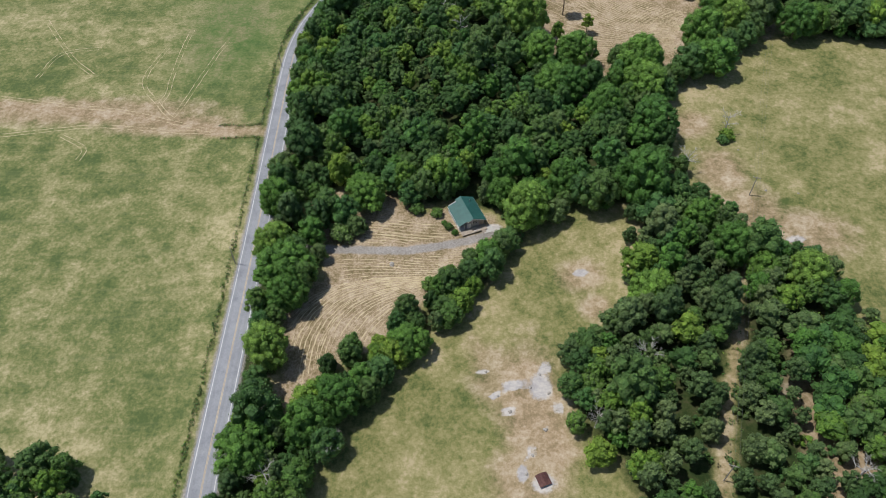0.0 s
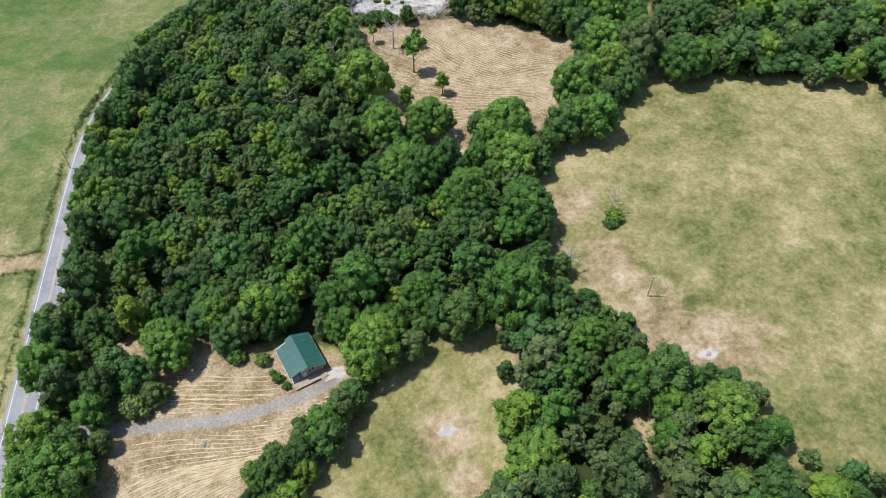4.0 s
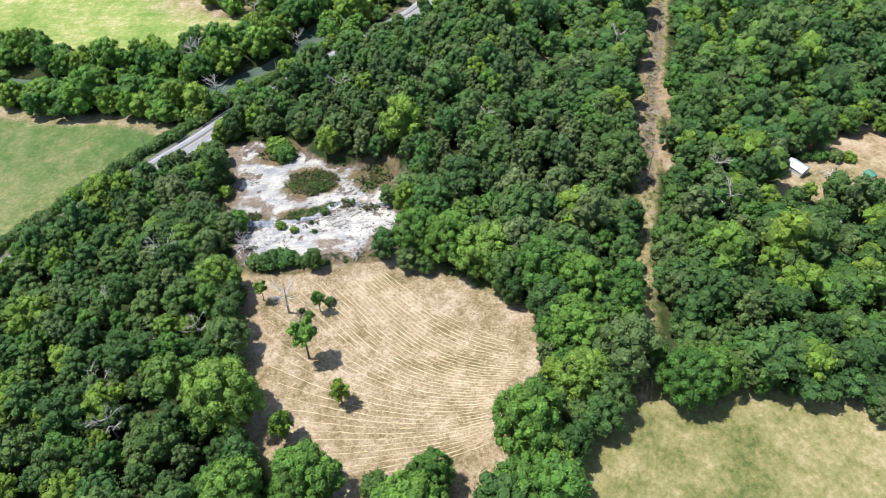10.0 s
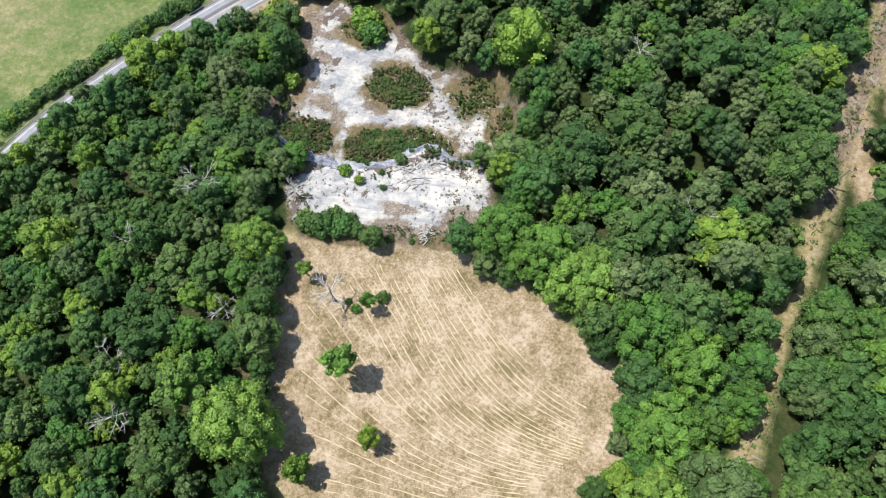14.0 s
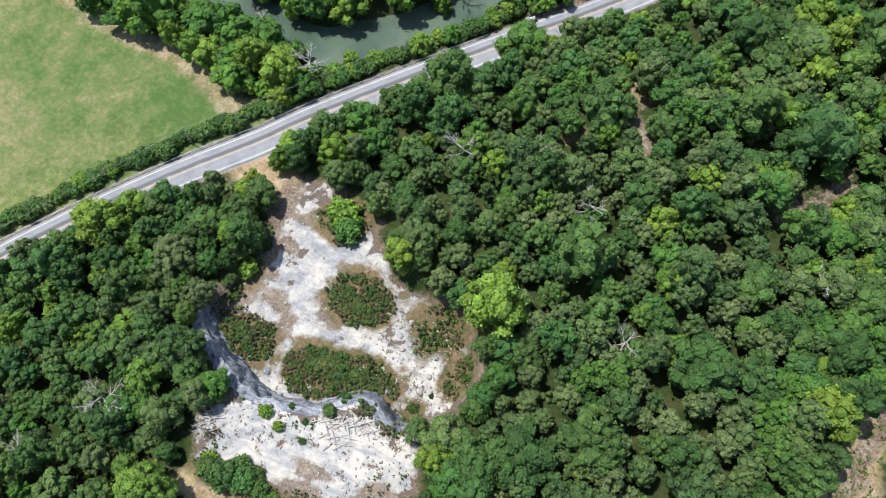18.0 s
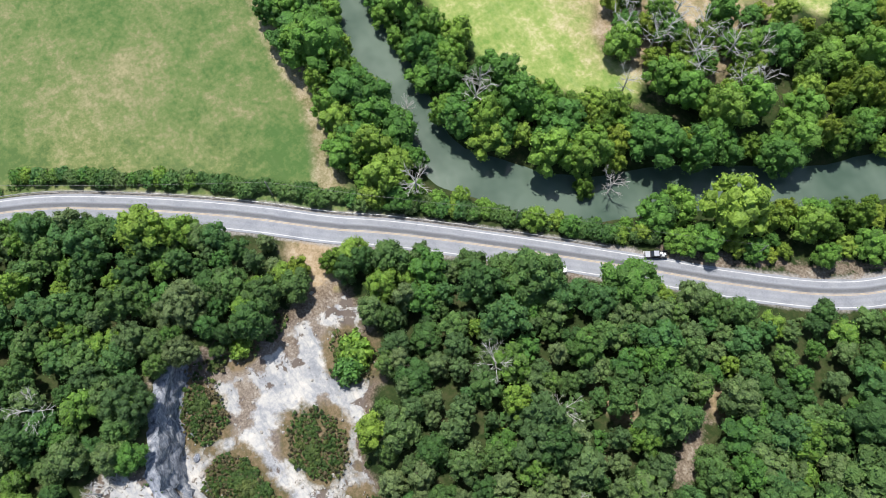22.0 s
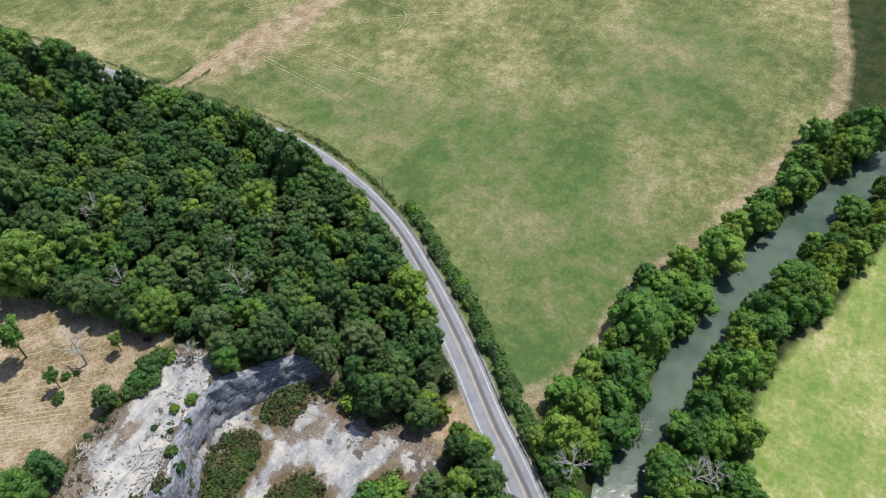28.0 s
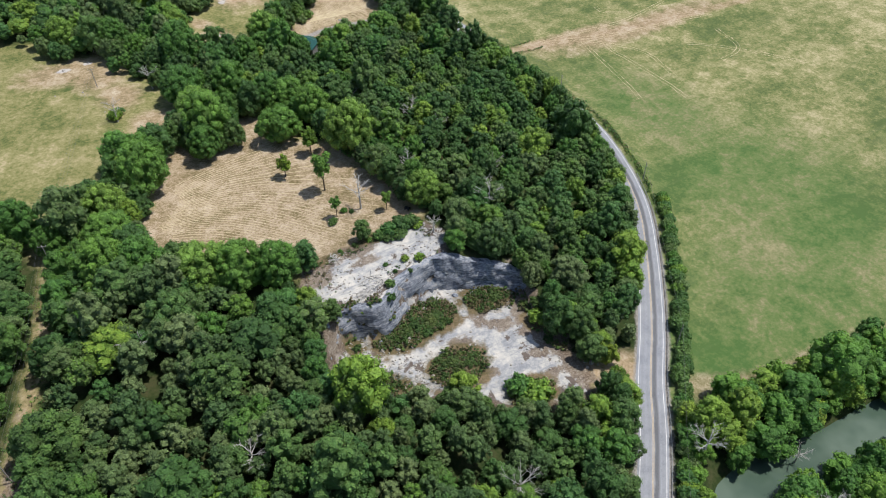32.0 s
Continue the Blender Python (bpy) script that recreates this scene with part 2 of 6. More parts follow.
HILL = ROAD + [(900, 1200), (900, -500)]
WEST_FIELD = ROAD[:14] + [(-5, 400)] + WEST_EDGE[::-1] + [(-900, -500)]


def height(X, Y):
    """The ground as it lies, with the dug quarry, the bench above it and the river's bed."""
    X, Y = np.asarray(X, float), np.asarray(Y, float)
    z = land(X, Y)
    b = inside_sd(BENCH, X, Y)
    z = z + (15.0 - z) * ease((b + 8) / 10)
    p = inside_sd(PIT, X, Y)
    floor_z = 1.4 + 0.05 * (X - 20) - 0.012 * (Y - 380)
    rim = np.clip((372 - Y) / 20, 0, 1)
    z = z + (floor_z - z) * ease((p + 1.5 + 9 * (1 - rim)) / (3.5 + 9 * (1 - rim)))
    r, _ = line_dist(RIVER, X, Y)
    z = z + (-5.5 - z) * ease((12.5 - r) / 9.5)
    z = z + (4.75 - z) * ease((17 - np.hypot(X - 9, Y - 165)) / 7)
    d, _ = line_dist(ROAD, X, Y)
    z = z + (road_height(Y) - 0.12 - z) * ease((9.5 - d) / 4.5)
    return z


def hz(x, y):
    return float(height(np.array([x]), np.array([y]))[0])


def grid_axis(lo, hi, step, far):
    mid = np.arange(lo, hi + step, step)
    out = [hi + step]
    while out[-1] < far:
        out.append(out[-1] + (out[-1] - hi) * 0.6 + step)
    inn = [lo - step]
    while inn[-1] > -far:
        inn.append(inn[-1] - (lo - inn[-1]) * 0.6 - step)
    return np.concatenate([inn[::-1], mid, out])


def build_ground(mat):
    xs, ys = grid_axis(-300, 340, 2.0, 2500), grid_axis(30, 560, 2.0, 2500)
    X, Y = np.meshgrid(xs, ys)
    Z = height(X, Y)
    rough = np.array([noise.noise((x / 5, y / 5, 0)) + 0.6 * noise.noise((x / 17, y / 17, 3)) for x, y in zip(X.ravel(), Y.ravel())]).reshape(X.shape)
    d, _ = line_dist(ROAD, X, Y)
    rocky = np.maximum(inside_sd(PIT, X, Y), inside_sd(BENCH, X, Y)) > 0
    Z = Z + np.where(rocky, 0.10, 0.22) * rough * ease((d - 8) / 5)
    nx, ny = len(xs), len(ys)
    i = np.arange(nx * ny).reshape(ny, nx)
    faces = np.stack([i[:-1, :-1], i[:-1, 1:], i[1:, 1:], i[1:, :-1]], -1).reshape(-1, 4)
    clip = lambda a: np.clip(a, -15, 15).ravel()
    hay = np.maximum(inside_sd(HAY_SOUTH, X, Y), inside_sd(HAY_NORTH, X, Y))
    past = np.maximum(inside_sd(PASTURE_SOUTH, X, Y), inside_sd(PASTURE_EAST, X, Y))
    white = np.maximum(inside_sd(PIT, X, Y), inside_sd(BENCH, X, Y))
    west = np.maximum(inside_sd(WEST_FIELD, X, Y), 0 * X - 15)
    north = inside_sd(FIELD_NORTH, X, Y)
    tracks = [1.9 + 1.2 * ease((Y - 320) / 30) - line_dist(ROW_NORTH, X, Y)[0], 1.5 - line_dist(ROW_SOUTH, X, Y)[0], 2.6 - line_dist(FARM_TRACK, X, Y)[0], inside_sd(CLEARING, X, Y), inside_sd(GLADE, X, Y),
              3.5 - line_dist(QUARRY_WAY, X, Y)[0], 0.5 * inside_sd(ROUGH_SOUTH, X, Y)]
    track = np.max(tracks, 0)
    verge = 4.6 + 0.7 * ((X > -62) & (X < 60) & (Y > 330)) * (inside_sd(HILL, X, Y) < 0) - d
    drive = 1.7 - line_dist(DRIVE, X, Y)[0]
    spots = [(38, 377, 7.5, 6), (50, 359, 9.5, 7.2), (47, 340, 8.5, 6), (58, 342, 10, 5.2), (28, 340, 8, 6.5), (71, 358, 7.5, 7), (79, 349, 4, 6), (20, 356, 4, 4), (46, 310, 12, 2.5), (68, 311, 6, 1.6), (72, 338, 3, 3)]
    scrub = np.max([1.0 - np.hypot((X - a) / c, (Y - e) / g) for a, e, c, g in spots], 0) * 5
    soils = [(22, 350.4, 3, 2.5), (26, 358, 2.6, 2), (33, 351, 2.4, 1.7), (35.6, 348.4, 2.2, 1.8), (28, 374, 2.6, 2.2), (20, 363, 6, 9), (43, 365, 3.2, 2.2), (21, 374, 3.5, 10), (22, 360, 4, 12), (20, 346, 5.5, 8), (33, 345, 4, 3), (45, 352, 5, 3), (30, 352, 3, 2), (27, 366, 3, 2.5), (78, 335, 4, 5), (72, 316, 5, 5), (56, 312, 8, 3.5), (58, 318, 4, 2)]
    soil = np.max([1.0 - np.hypot((X - a) / c, (Y - e) / g) for a, e, c, g in soils], 0) * 5
    soil = np.max([soil] + [2.0 - line_dist(w, X, Y)[0] for w in DIRT_WAYS + [[(63, 456), (75, 467.5), (92, 486), (101, 502)], [(36, 414.5), (55, 432)]]] + [np.minimum(2.6 - line_dist(ROW_NORTH, X, Y)[0], (Y - 325) / 8)], 0)
    stones = [(27, 100, 3.2, 4), (20, 101, 4, 1.6), (29, 106, 1.6, 2.4), (11, 106, 2, 1.2), (14, 98, 1.5, 1), (17.5, 93, 2.4, 1.5), (27, 87, 1.6, 1), (23, 81, 1.2, 2.2), (20, 75, 1.5, 2.5), (25, 72, 3, 2.5),
              (31, 93, 1.5, 2), (43, 140, 2.5, 1.5), (111, 148, 3, 1.8), (101, 146, 2, 1.5), (17, 163, 3, 2)]
    stone = np.max([1.0 - np.hypot((X - a) / c, (Y - e) / g) for a, e, c, g in stones], 0) * 2.5
    bares = [(25, 90, 8, 20), (21, 74, 8, 8), (4, 512, 26, 24), (-90, 560, 60, 30), (-92, 218, 14, 3.5), (-108, 222, 22, 6), (-145, 230, 45, 7), (180, 385, 4, 30), (168, 352, 3, 22), (111, 150, 16, 9), (101, 158, 9, 12), (96, 180, 7, 9), (90, 205, 7, 6), (43, 139, 6, 5), (46, 126, 4, 4), (33, 290, 6, 14), (40, 262, 6, 8), (11, 383, 8, 5), (18, 377, 6, 4), (84, 420, 6, 3), (97, 440, 7, 4),
             (238, 348, 20, 7), (222, 376, 4, 6), (100, 70, 8, 30)]
    bare = np.max([1.0 - np.hypot((X - a) / c, (Y - e) / g) for a, e, c, g in bares], 0) * 5
    greens = [(-40, 400, 60, 22), (-75, 380, 50, 30), (-95, 345, 40, 40), (-95, 290, 22, 40), (-180, 390, 50, 30)]
    green = np.max([1.0 - np.hypot((X - a) / c, (Y - e) / g) for a, e, c, g in greens], 0) * 8
    edge = np.maximum(line_dist(WEST_EDGE, X, Y)[0] * -1 + 5.0, -15)
    attrs = {"soil": clip(soil), "scrub": clip(scrub), "stone": clip(stone), "bare": clip(bare), "green": clip(green), "edge": clip(edge), "hay": clip(hay), "pasture": clip(past), "white": clip(white), "west": clip(west), "north": clip(north), "track": clip(track), "drive": clip(drive), "verge": clip(verge)}
    co = np.stack([X, Y, Z], -1).reshape(-1, 3)
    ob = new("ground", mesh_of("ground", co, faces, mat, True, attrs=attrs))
    return tagged(ob, "rolling farmland with dry grass, hay stubble and pale quarry rock", "ground", kind="structure")


def ground_material():
    m, nodes, links, b = material("ground", 0.95, 0.0, 0.12)
    big = noise_node(nodes, links, 0.022, 4.0, 0.6)
    mid = noise_node(nodes, links, 0.16, 5.0, 0.65)
    fine = noise_node(nodes, links, 1.7, 5.0, 0.7)
    grain = noise_node(nodes, links, 0.75, 8.0, 0.78)
    vein = noise_node(nodes, links, 0.22, 8.0, 0.65, dist=0.3)

    def mask(name, soft=1.2, wob=3.0, grow=0.0):
        e = calc(nodes, links, "ADD", calc(nodes, links, "ADD", attr(nodes, name).outputs["Fac"], grow), calc(nodes, links, "MULTIPLY", calc(nodes, links, "SUBTRACT", mid.outputs["Fac"], 0.5), wob))
        e = calc(nodes, links, "ADD", e, calc(nodes, links, "MULTIPLY", calc(nodes, links, "SUBTRACT", fine.outputs["Fac"], 0.5), 1.5))
        return calc(nodes, links, "ADD", calc(nodes, links, "DIVIDE", e, soft), 0.5, True)

    def two(k1, k2, w=0.5):
        return calc(nodes, links, "ADD", calc(nodes, links, "MULTIPLY", k1.outputs["Fac"], 1 - w), calc(nodes, links, "MULTIPLY", k2.outputs["Fac"], w))

    def three(k1, k2, k3):
        s = calc(nodes, links, "MULTIPLY", k1.outputs["Fac"], 0.36)
        s = calc(nodes, links, "ADD", s, calc(nodes, links, "MULTIPLY", k2.outputs["Fac"], 0.28))
        return calc(nodes, links, "ADD", s, calc(nodes, links, "MULTIPLY", k3.outputs["Fac"], 0.36))

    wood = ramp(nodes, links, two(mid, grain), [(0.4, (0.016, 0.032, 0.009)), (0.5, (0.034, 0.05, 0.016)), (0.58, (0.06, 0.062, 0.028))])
    westc = ramp(nodes, links, three(big, mid, grain), [(0.43, (0.082, 0.116, 0.040)), (0.485, (0.152, 0.172, 0.063)), (0.535, (0.251, 0.240, 0.112)), (0.6, (0.422, 0.370, 0.218))])
    northc = ramp(nodes, links, three(big, mid, grain), [(0.43, (0.138, 0.231, 0.050)), (0.51, (0.256, 0.306, 0.094)), (0.6, (0.500, 0.438, 0.250))])
    past = ramp(nodes, links, three(big, mid, grain), [(0.41, (0.075, 0.103, 0.032)), (0.47, (0.167, 0.170, 0.063)), (0.53, (0.259, 0.236, 0.109)), (0.59, (0.391, 0.328, 0.196))])
    stubble = noise_node(nodes, links, 1.5, 9.0, 0.82)
    hay = ramp(nodes, links, three(mid, grain, stubble), [(0.42, (0.15, 0.12, 0.06)), (0.475, (0.25, 0.195, 0.115)), (0.525, (0.34, 0.265, 0.18)), (0.58, (0.45, 0.37, 0.275))])
    track = ramp(nodes, links, two(mid, grain, 0.5), [(0.36, (0.13, 0.105, 0.05)), (0.5, (0.33, 0.245, 0.155)), (0.64, (0.5, 0.42, 0.32))])
    drive = ramp(nodes, links, two(mid, fine, 0.7), [(0.35, (0.17, 0.155, 0.135)), (0.5, (0.27, 0.25, 0.23)), (0.65, (0.38, 0.36, 0.34))])
    sheet = noise_node(nodes, links, 0.085, 6.0, 0.6, dist=1.2)
    rock0 = ramp(nodes, links, three(sheet, vein, grain), [(0.40, (0.20, 0.205, 0.22)), (0.46, (0.31, 0.315, 0.325)), (0.51, (0.42, 0.41, 0.39)), (0.57, (0.53, 0.50, 0.455)), (0.64, (0.57, 0.54, 0.49))])
    tr = nodes.new("ShaderNodeTexCoord")
    mr = nodes.new("ShaderNodeMapping")
    mr.inputs["Rotation"].default_value, mr.inputs["Scale"].default_value = (0, 0, 0.25), (0.09, 0.5, 1.0)
    wash = nodes.new("ShaderNodeTexNoise")
    wash.inputs["Scale"].default_value, wash.inputs["Detail"].default_value, wash.inputs["Roughness"].default_value, wash.inputs["Distortion"].default_value = 1.0, 8.0, 0.7, 0.5
    links.new(tr.outputs["Object"], mr.inputs["Vector"])
    links.new(mr.outputs["Vector"], wash.inputs["Vector"])
    grey = calc(nodes, links, "MULTIPLY", calc(nodes, links, "SUBTRACT", wash.outputs["Fac"], 0.5), 6.0, True)
    rock0 = mix_col(nodes, links, calc(nodes, links, "MULTIPLY", grey, 0.75), rock0, (0.2, 0.215, 0.24))
    rust = noise_node(nodes, links, 0.2, 9.0, 0.66, dist=0.4)
    rim = calc(nodes, links, "MULTIPLY", calc(nodes, links, "SUBTRACT", 6.0, attr(nodes, "white").outputs["Fac"]), 0.022, True)
    rim = calc(nodes, links, "MINIMUM", rim, 0.13)
    spot = calc(nodes, links, "MULTIPLY", calc(nodes, links, "SUBTRACT", calc(nodes, links, "ADD", rust.outputs["Fac"], rim), 0.585), 30.0, True)
    rock = mix_col(nodes, links, calc(nodes, links, "MULTIPLY", spot, 0.9), rock0, (0.1, 0.075, 0.06))
    dry = ramp(nodes, links, two(mid, grain, 0.6), [(0.38, (0.05, 0.065, 0.022)), (0.5, (0.12, 0.095, 0.05)), (0.6, (0.2, 0.15, 0.095))])
    lush = ramp(nodes, links, three(big, mid, grain), [(0.43, (0.06, 0.13, 0.034)), (0.5, (0.1, 0.155, 0.05)), (0.56, (0.155, 0.165, 0.075)), (0.64, (0.28, 0.235, 0.13))])
    tc = nodes.new("ShaderNodeTexCoord")
    mp = nodes.new("ShaderNodeMapping")
    mp.inputs["Rotation"].default_value, mp.inputs["Scale"].default_value = (0, 0, 0.35), (0.018, 0.42, 1.0)
    mow = nodes.new("ShaderNodeTexNoise")
    mow.inputs["Scale"].default_value, mow.inputs["Detail"].default_value, mow.inputs["Roughness"].default_value = 1.0, 5.0, 0.65
    links.new(tc.outputs["Object"], mp.inputs["Vector"])
    links.new(mp.outputs["Vector"], mow.inputs["Vector"])
    line = calc(nodes, links, "MULTIPLY", calc(nodes, links, "MULTIPLY", calc(nodes, links, "SUBTRACT", mow.outputs["Fac"], 0.5), 4.0, True), calc(nodes, links, "MULTIPLY", big.outputs["Fac"], 0.9), True)
    westc = mix_col(nodes, links, calc(nodes, links, "MULTIPLY", line, 0.4), westc, (0.42, 0.36, 0.22))
    westc = mix_col(nodes, links, calc(nodes, links, "MULTIPLY", mask("green", 8.0, 9.0), 0.75), westc, lush)
    westc = mix_col(nodes, links, calc(nodes, links, "MULTIPLY", mask("edge", 3.0, 4.0), 0.7), westc, hay)
    northc = mix_col(nodes, links, calc(nodes, links, "MULTIPLY", line, 0.4), northc, (0.55, 0.48, 0.30))
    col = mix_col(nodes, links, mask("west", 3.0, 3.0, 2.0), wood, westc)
    col = mix_col(nodes, links, mask("north", 3.0, 3.0, 2.0), col, northc)
    col = mix_col(nodes, links, mask("pasture", 5.0, 5.0, 6.5), col, past)
    col = mix_col(nodes, links, mask("hay", 3.0, 4.0, 5.5), col, past)
    col = mix_col(nodes, links, mask("hay", 2.5, 3.0, 2.5), col, hay)
    col = mix_col(nodes, links, mask("track", 3.0, 5.0, 1.0), col, past)
    col = mix_col(nodes, links, calc(nodes, links, "MULTIPLY", mask("track", 2.5, 5.0), 0.7), col, track)
    col = mix_col(nodes, links, calc(nodes, links, "MULTIPLY", mask("bare", 4.0, 7.0, 0.8), 0.85), col, track)
    col = mix_col(nodes, links, mask("drive", 0.8, 1.2), col, drive)
    col = mix_col(nodes, links, mask("verge", 1.0, 2.0), col, drive)
    dirt = ramp(nodes, links, two(mid, fine, 0.6), [(0.36, (0.06, 0.043, 0.033)), (0.47, (0.13, 0.098, 0.074)), (0.56, (0.22, 0.18, 0.14)), (0.66, (0.36, 0.32, 0.27))])
    col = mix_col(nodes, links, mask("white", 2.0, 6.0, 0.4), col, dirt)
    col = mix_col(nodes, links, mask("white", 1.4, 13.0, -0.9), col, rock)
    col = mix_col(nodes, links, calc(nodes, links, "MULTIPLY", mask("soil", 1.4, 16.0, -0.2), 0.9), col, dirt)
    col = mix_col(nodes, links, mask("scrub", 1.6, 9.0, 0.6), col, dry)
    col = mix_col(nodes, links, mask("stone", 0.8, 3.0), col, mix_col(nodes, links, 0.35, rock0, (0.5, 0.44, 0.4)))
    links.new(col, b.inputs["Base Color"])
    bump(nodes, links, two(grain, mid, 0.3), b, 0.6, 0.18)
    return m


def ribbon(name, line, width, mat, off, rise, shift=0.0, label="", kind="structure", category="road", parent=None, zfun=None):
    """A flat strip along a line of the plan."""
    pts = np.array(line, float)
    tan = np.gradient(pts, axis=0)
    tan /= np.linalg.norm(tan, axis=1)[:, None]
    nrm = np.stack([tan[:, 1], -tan[:, 0]], -1)
    half = width / 2
    cols = [shift - half, shift, shift + half]
    z = zfun(pts[:, 0], pts[:, 1]) if zfun else road_height(pts[:, 1])
    vs = []
    for c in cols:
        crown = rise * (1 - (abs(c) / 4.0) ** 2)
        vs.append(np.concatenate([pts + nrm * c, (z + off + crown)[:, None]], 1))
    n = len(pts)
    v = np.concatenate(vs)
    i = np.arange(n - 1)
    f = np.concatenate([np.stack([k * n + i, (k + 1) * n + i, (k + 1) * n + i + 1, k * n + i + 1], -1) for k in range(2)])
    f = f[:, ::-1]
    ob = new(name, mesh_of(name, v, f, mat))
    if parent:
        ob.parent = parent
    else:
        tagged(ob, label, category, kind=kind)
    return ob


GROUND = ground_material()
ground = build_ground(GROUND)

def asphalt_material():
    """Worn grey asphalt: polished wheel paths and a ragged dark band of tar beside the centre line on the bend."""
    m, nodes, links, b = material("asphalt", 0.88, 0.0, 0.3)
    n1, n2 = noise_node(nodes, links, 2.6, 7.0, 0.7), noise_node(nodes, links, 0.21, 4.0, 0.6)
    f = calc(nodes, links, "ADD", calc(nodes, links, "MULTIPLY", n1.outputs["Fac"], 0.5), calc(nodes, links, "MULTIPLY", n2.outputs["Fac"], 0.5))
    col = ramp(nodes, links, f, [(0.38, (0.2, 0.21, 0.235)), (0.5, (0.265, 0.275, 0.3)), (0.62, (0.315, 0.325, 0.345))])
    across = attr(nodes, "across").outputs["Fac"]

    def band(centre, half, soft):
        d = calc(nodes, links, "ABSOLUTE", calc(nodes, links, "SUBTRACT", calc(nodes, links, "ADD", across, calc(nodes, links, "MULTIPLY", calc(nodes, links, "SUBTRACT", n2.outputs["Fac"], 0.5), 0.9)), centre))
        return calc(nodes, links, "DIVIDE", calc(nodes, links, "SUBTRACT", half + soft, d), soft, True)

    tar = calc(nodes, links, "MULTIPLY", band(-0.95, 0.3, 0.6), attr(nodes, "bend").outputs["Fac"])
    tar = calc(nodes, links, "MULTIPLY", tar, calc(nodes, links, "ADD", n1.outputs["Fac"], 0.3, True))
    col = mix_col(nodes, links, calc(nodes, links, "MULTIPLY", tar, 0.95), col, (0.085, 0.085, 0.09))
    for c in (2.4, 0.95, -2.5):
        col = mix_col(nodes, links, calc(nodes, links, "MULTIPLY", band(c, 0.12, 0.4), 0.22), col, (0.17, 0.175, 0.19))
    links.new(col, b.inputs["Base Color"])
    bump(nodes, links, n1.outputs["Fac"], b, 0.4, 0.015)
    return m


def road_bed(line):
    """The carriageway, cambered, with the place across it kept for its wear."""
    pts = np.array(line, float)
    tan = np.gradient(pts, axis=0)
    tan /= np.linalg.norm(tan, axis=1)[:, None]
    nrm = np.stack([tan[:, 1], -tan[:, 0]], -1)
    cols = np.arange(-4.0, 4.01, 0.5)
    rag = np.array([noise.noise((x / 3, y / 3, 7)) for x, y in pts]) * 0.22
    z, bend = road_height(pts[:, 1]), ease((pts[:, 1] - 285) / 30)
    vs = [np.concatenate([pts + nrm * (c + (rag if abs(c) == 4 else 0 * rag))[:, None], (z + 0.03 + 0.06 * (1 - (c / 4) ** 2))[:, None]], 1) for c in cols]
    n, i = len(pts), np.arange(len(pts) - 1)
    f = np.concatenate([np.stack([k * n + i, k * n + i + 1, (k + 1) * n + i + 1, (k + 1) * n + i], -1) for k in range(len(cols) - 1)])
    me = mesh_of("road", np.concatenate(vs), f[:, ::-1], ASPHALT, attrs={"across": np.repeat(cols, n), "bend": np.tile(bend, len(cols))})
    return tagged(new("road", me), "two-lane grey asphalt country road with painted lines", "road", kind="structure")


ASPHALT = asphalt_material()
PAINT_WHITE = plain("road_paint_white", [(0.34, 0.34, 0.35), (0.56, 0.56, 0.56), (0.72, 0.72, 0.71)], 1.1, 0.7)
PAINT_YELLOW = plain("road_paint_yellow", [(0.33, 0.27, 0.2), (0.46, 0.37, 0.26), (0.56, 0.46, 0.33)], 1.1, 0.7)
road_line = spline(ROAD[1:-1], 3.0)
road_line = [(-63, y) for y in range(-480, 76, 20)] + road_line
road = road_bed(road_line)
ribbon("edge_line", road_line, 0.2, PAINT_WHITE, 0.042, 0.06, 3.35, parent=road)
ribbon("edge_line", road_line, 0.2, PAINT_WHITE, 0.042, 0.06, -3.35, parent=road)
ribbon("centre_line", road_line, 0.17, PAINT_YELLOW, 0.042, 0.06, 0.15, parent=road)
ribbon("centre_line", road_line, 0.17, PAINT_YELLOW, 0.042, 0.06, -0.15, parent=road)

# river
m_w, nodes, links, b_w = material("river_water", 0.13, 0.0, 0.2)
nw, nw2 = noise_node(nodes, links, 0.55, 5.0, 0.65, dist=0.6), noise_node(nodes, links, 0.06, 3.0)
bump(nodes, links, calc(nodes, links, "MULTIPLY", nw.outputs["Fac"], nw2.outputs["Fac"]), b_w, 0.35, 0.16)
links.new(ramp(nodes, links, nw2.outputs["Fac"], [(0.38, (0.06, 0.095, 0.07)), (0.6, (0.105, 0.145, 0.112))]), b_w.inputs["Base Color"])
river_line = spline(RIVER, 6.0)
ribbon("water", river_line, 19.0, m_w, 0.0, 0.0, label="still murky green river between wooded banks", category="river", zfun=lambda x, y: 0 * x - 4.0)


# ---- trees ----
def dome_net(sides=5):
    """Unit dome: directions of its corners and its triangles."""
    v = [(0, 0, 1)]
    for th, off in ((0.9, 0.0), (1.75, 0.5)):
        v += [(math.sin(th) * math.cos(2 * math.pi * (k + off) / sides), math.sin(th) * math.sin(2 * math.pi * (k + off) / sides), math.cos(th)) for k in range(sides)]
    f = []
    for k in range(sides):
        n = (k + 1) % sides
        f += [(0, 1 + k, 1 + n), (1 + k, 1 + sides + k, 1 + n), (1 + n, 1 + sides + k, 1 + sides + n)]
    return np.array(v), np.array(f)


DOME_V, DOME_F = dome_net()


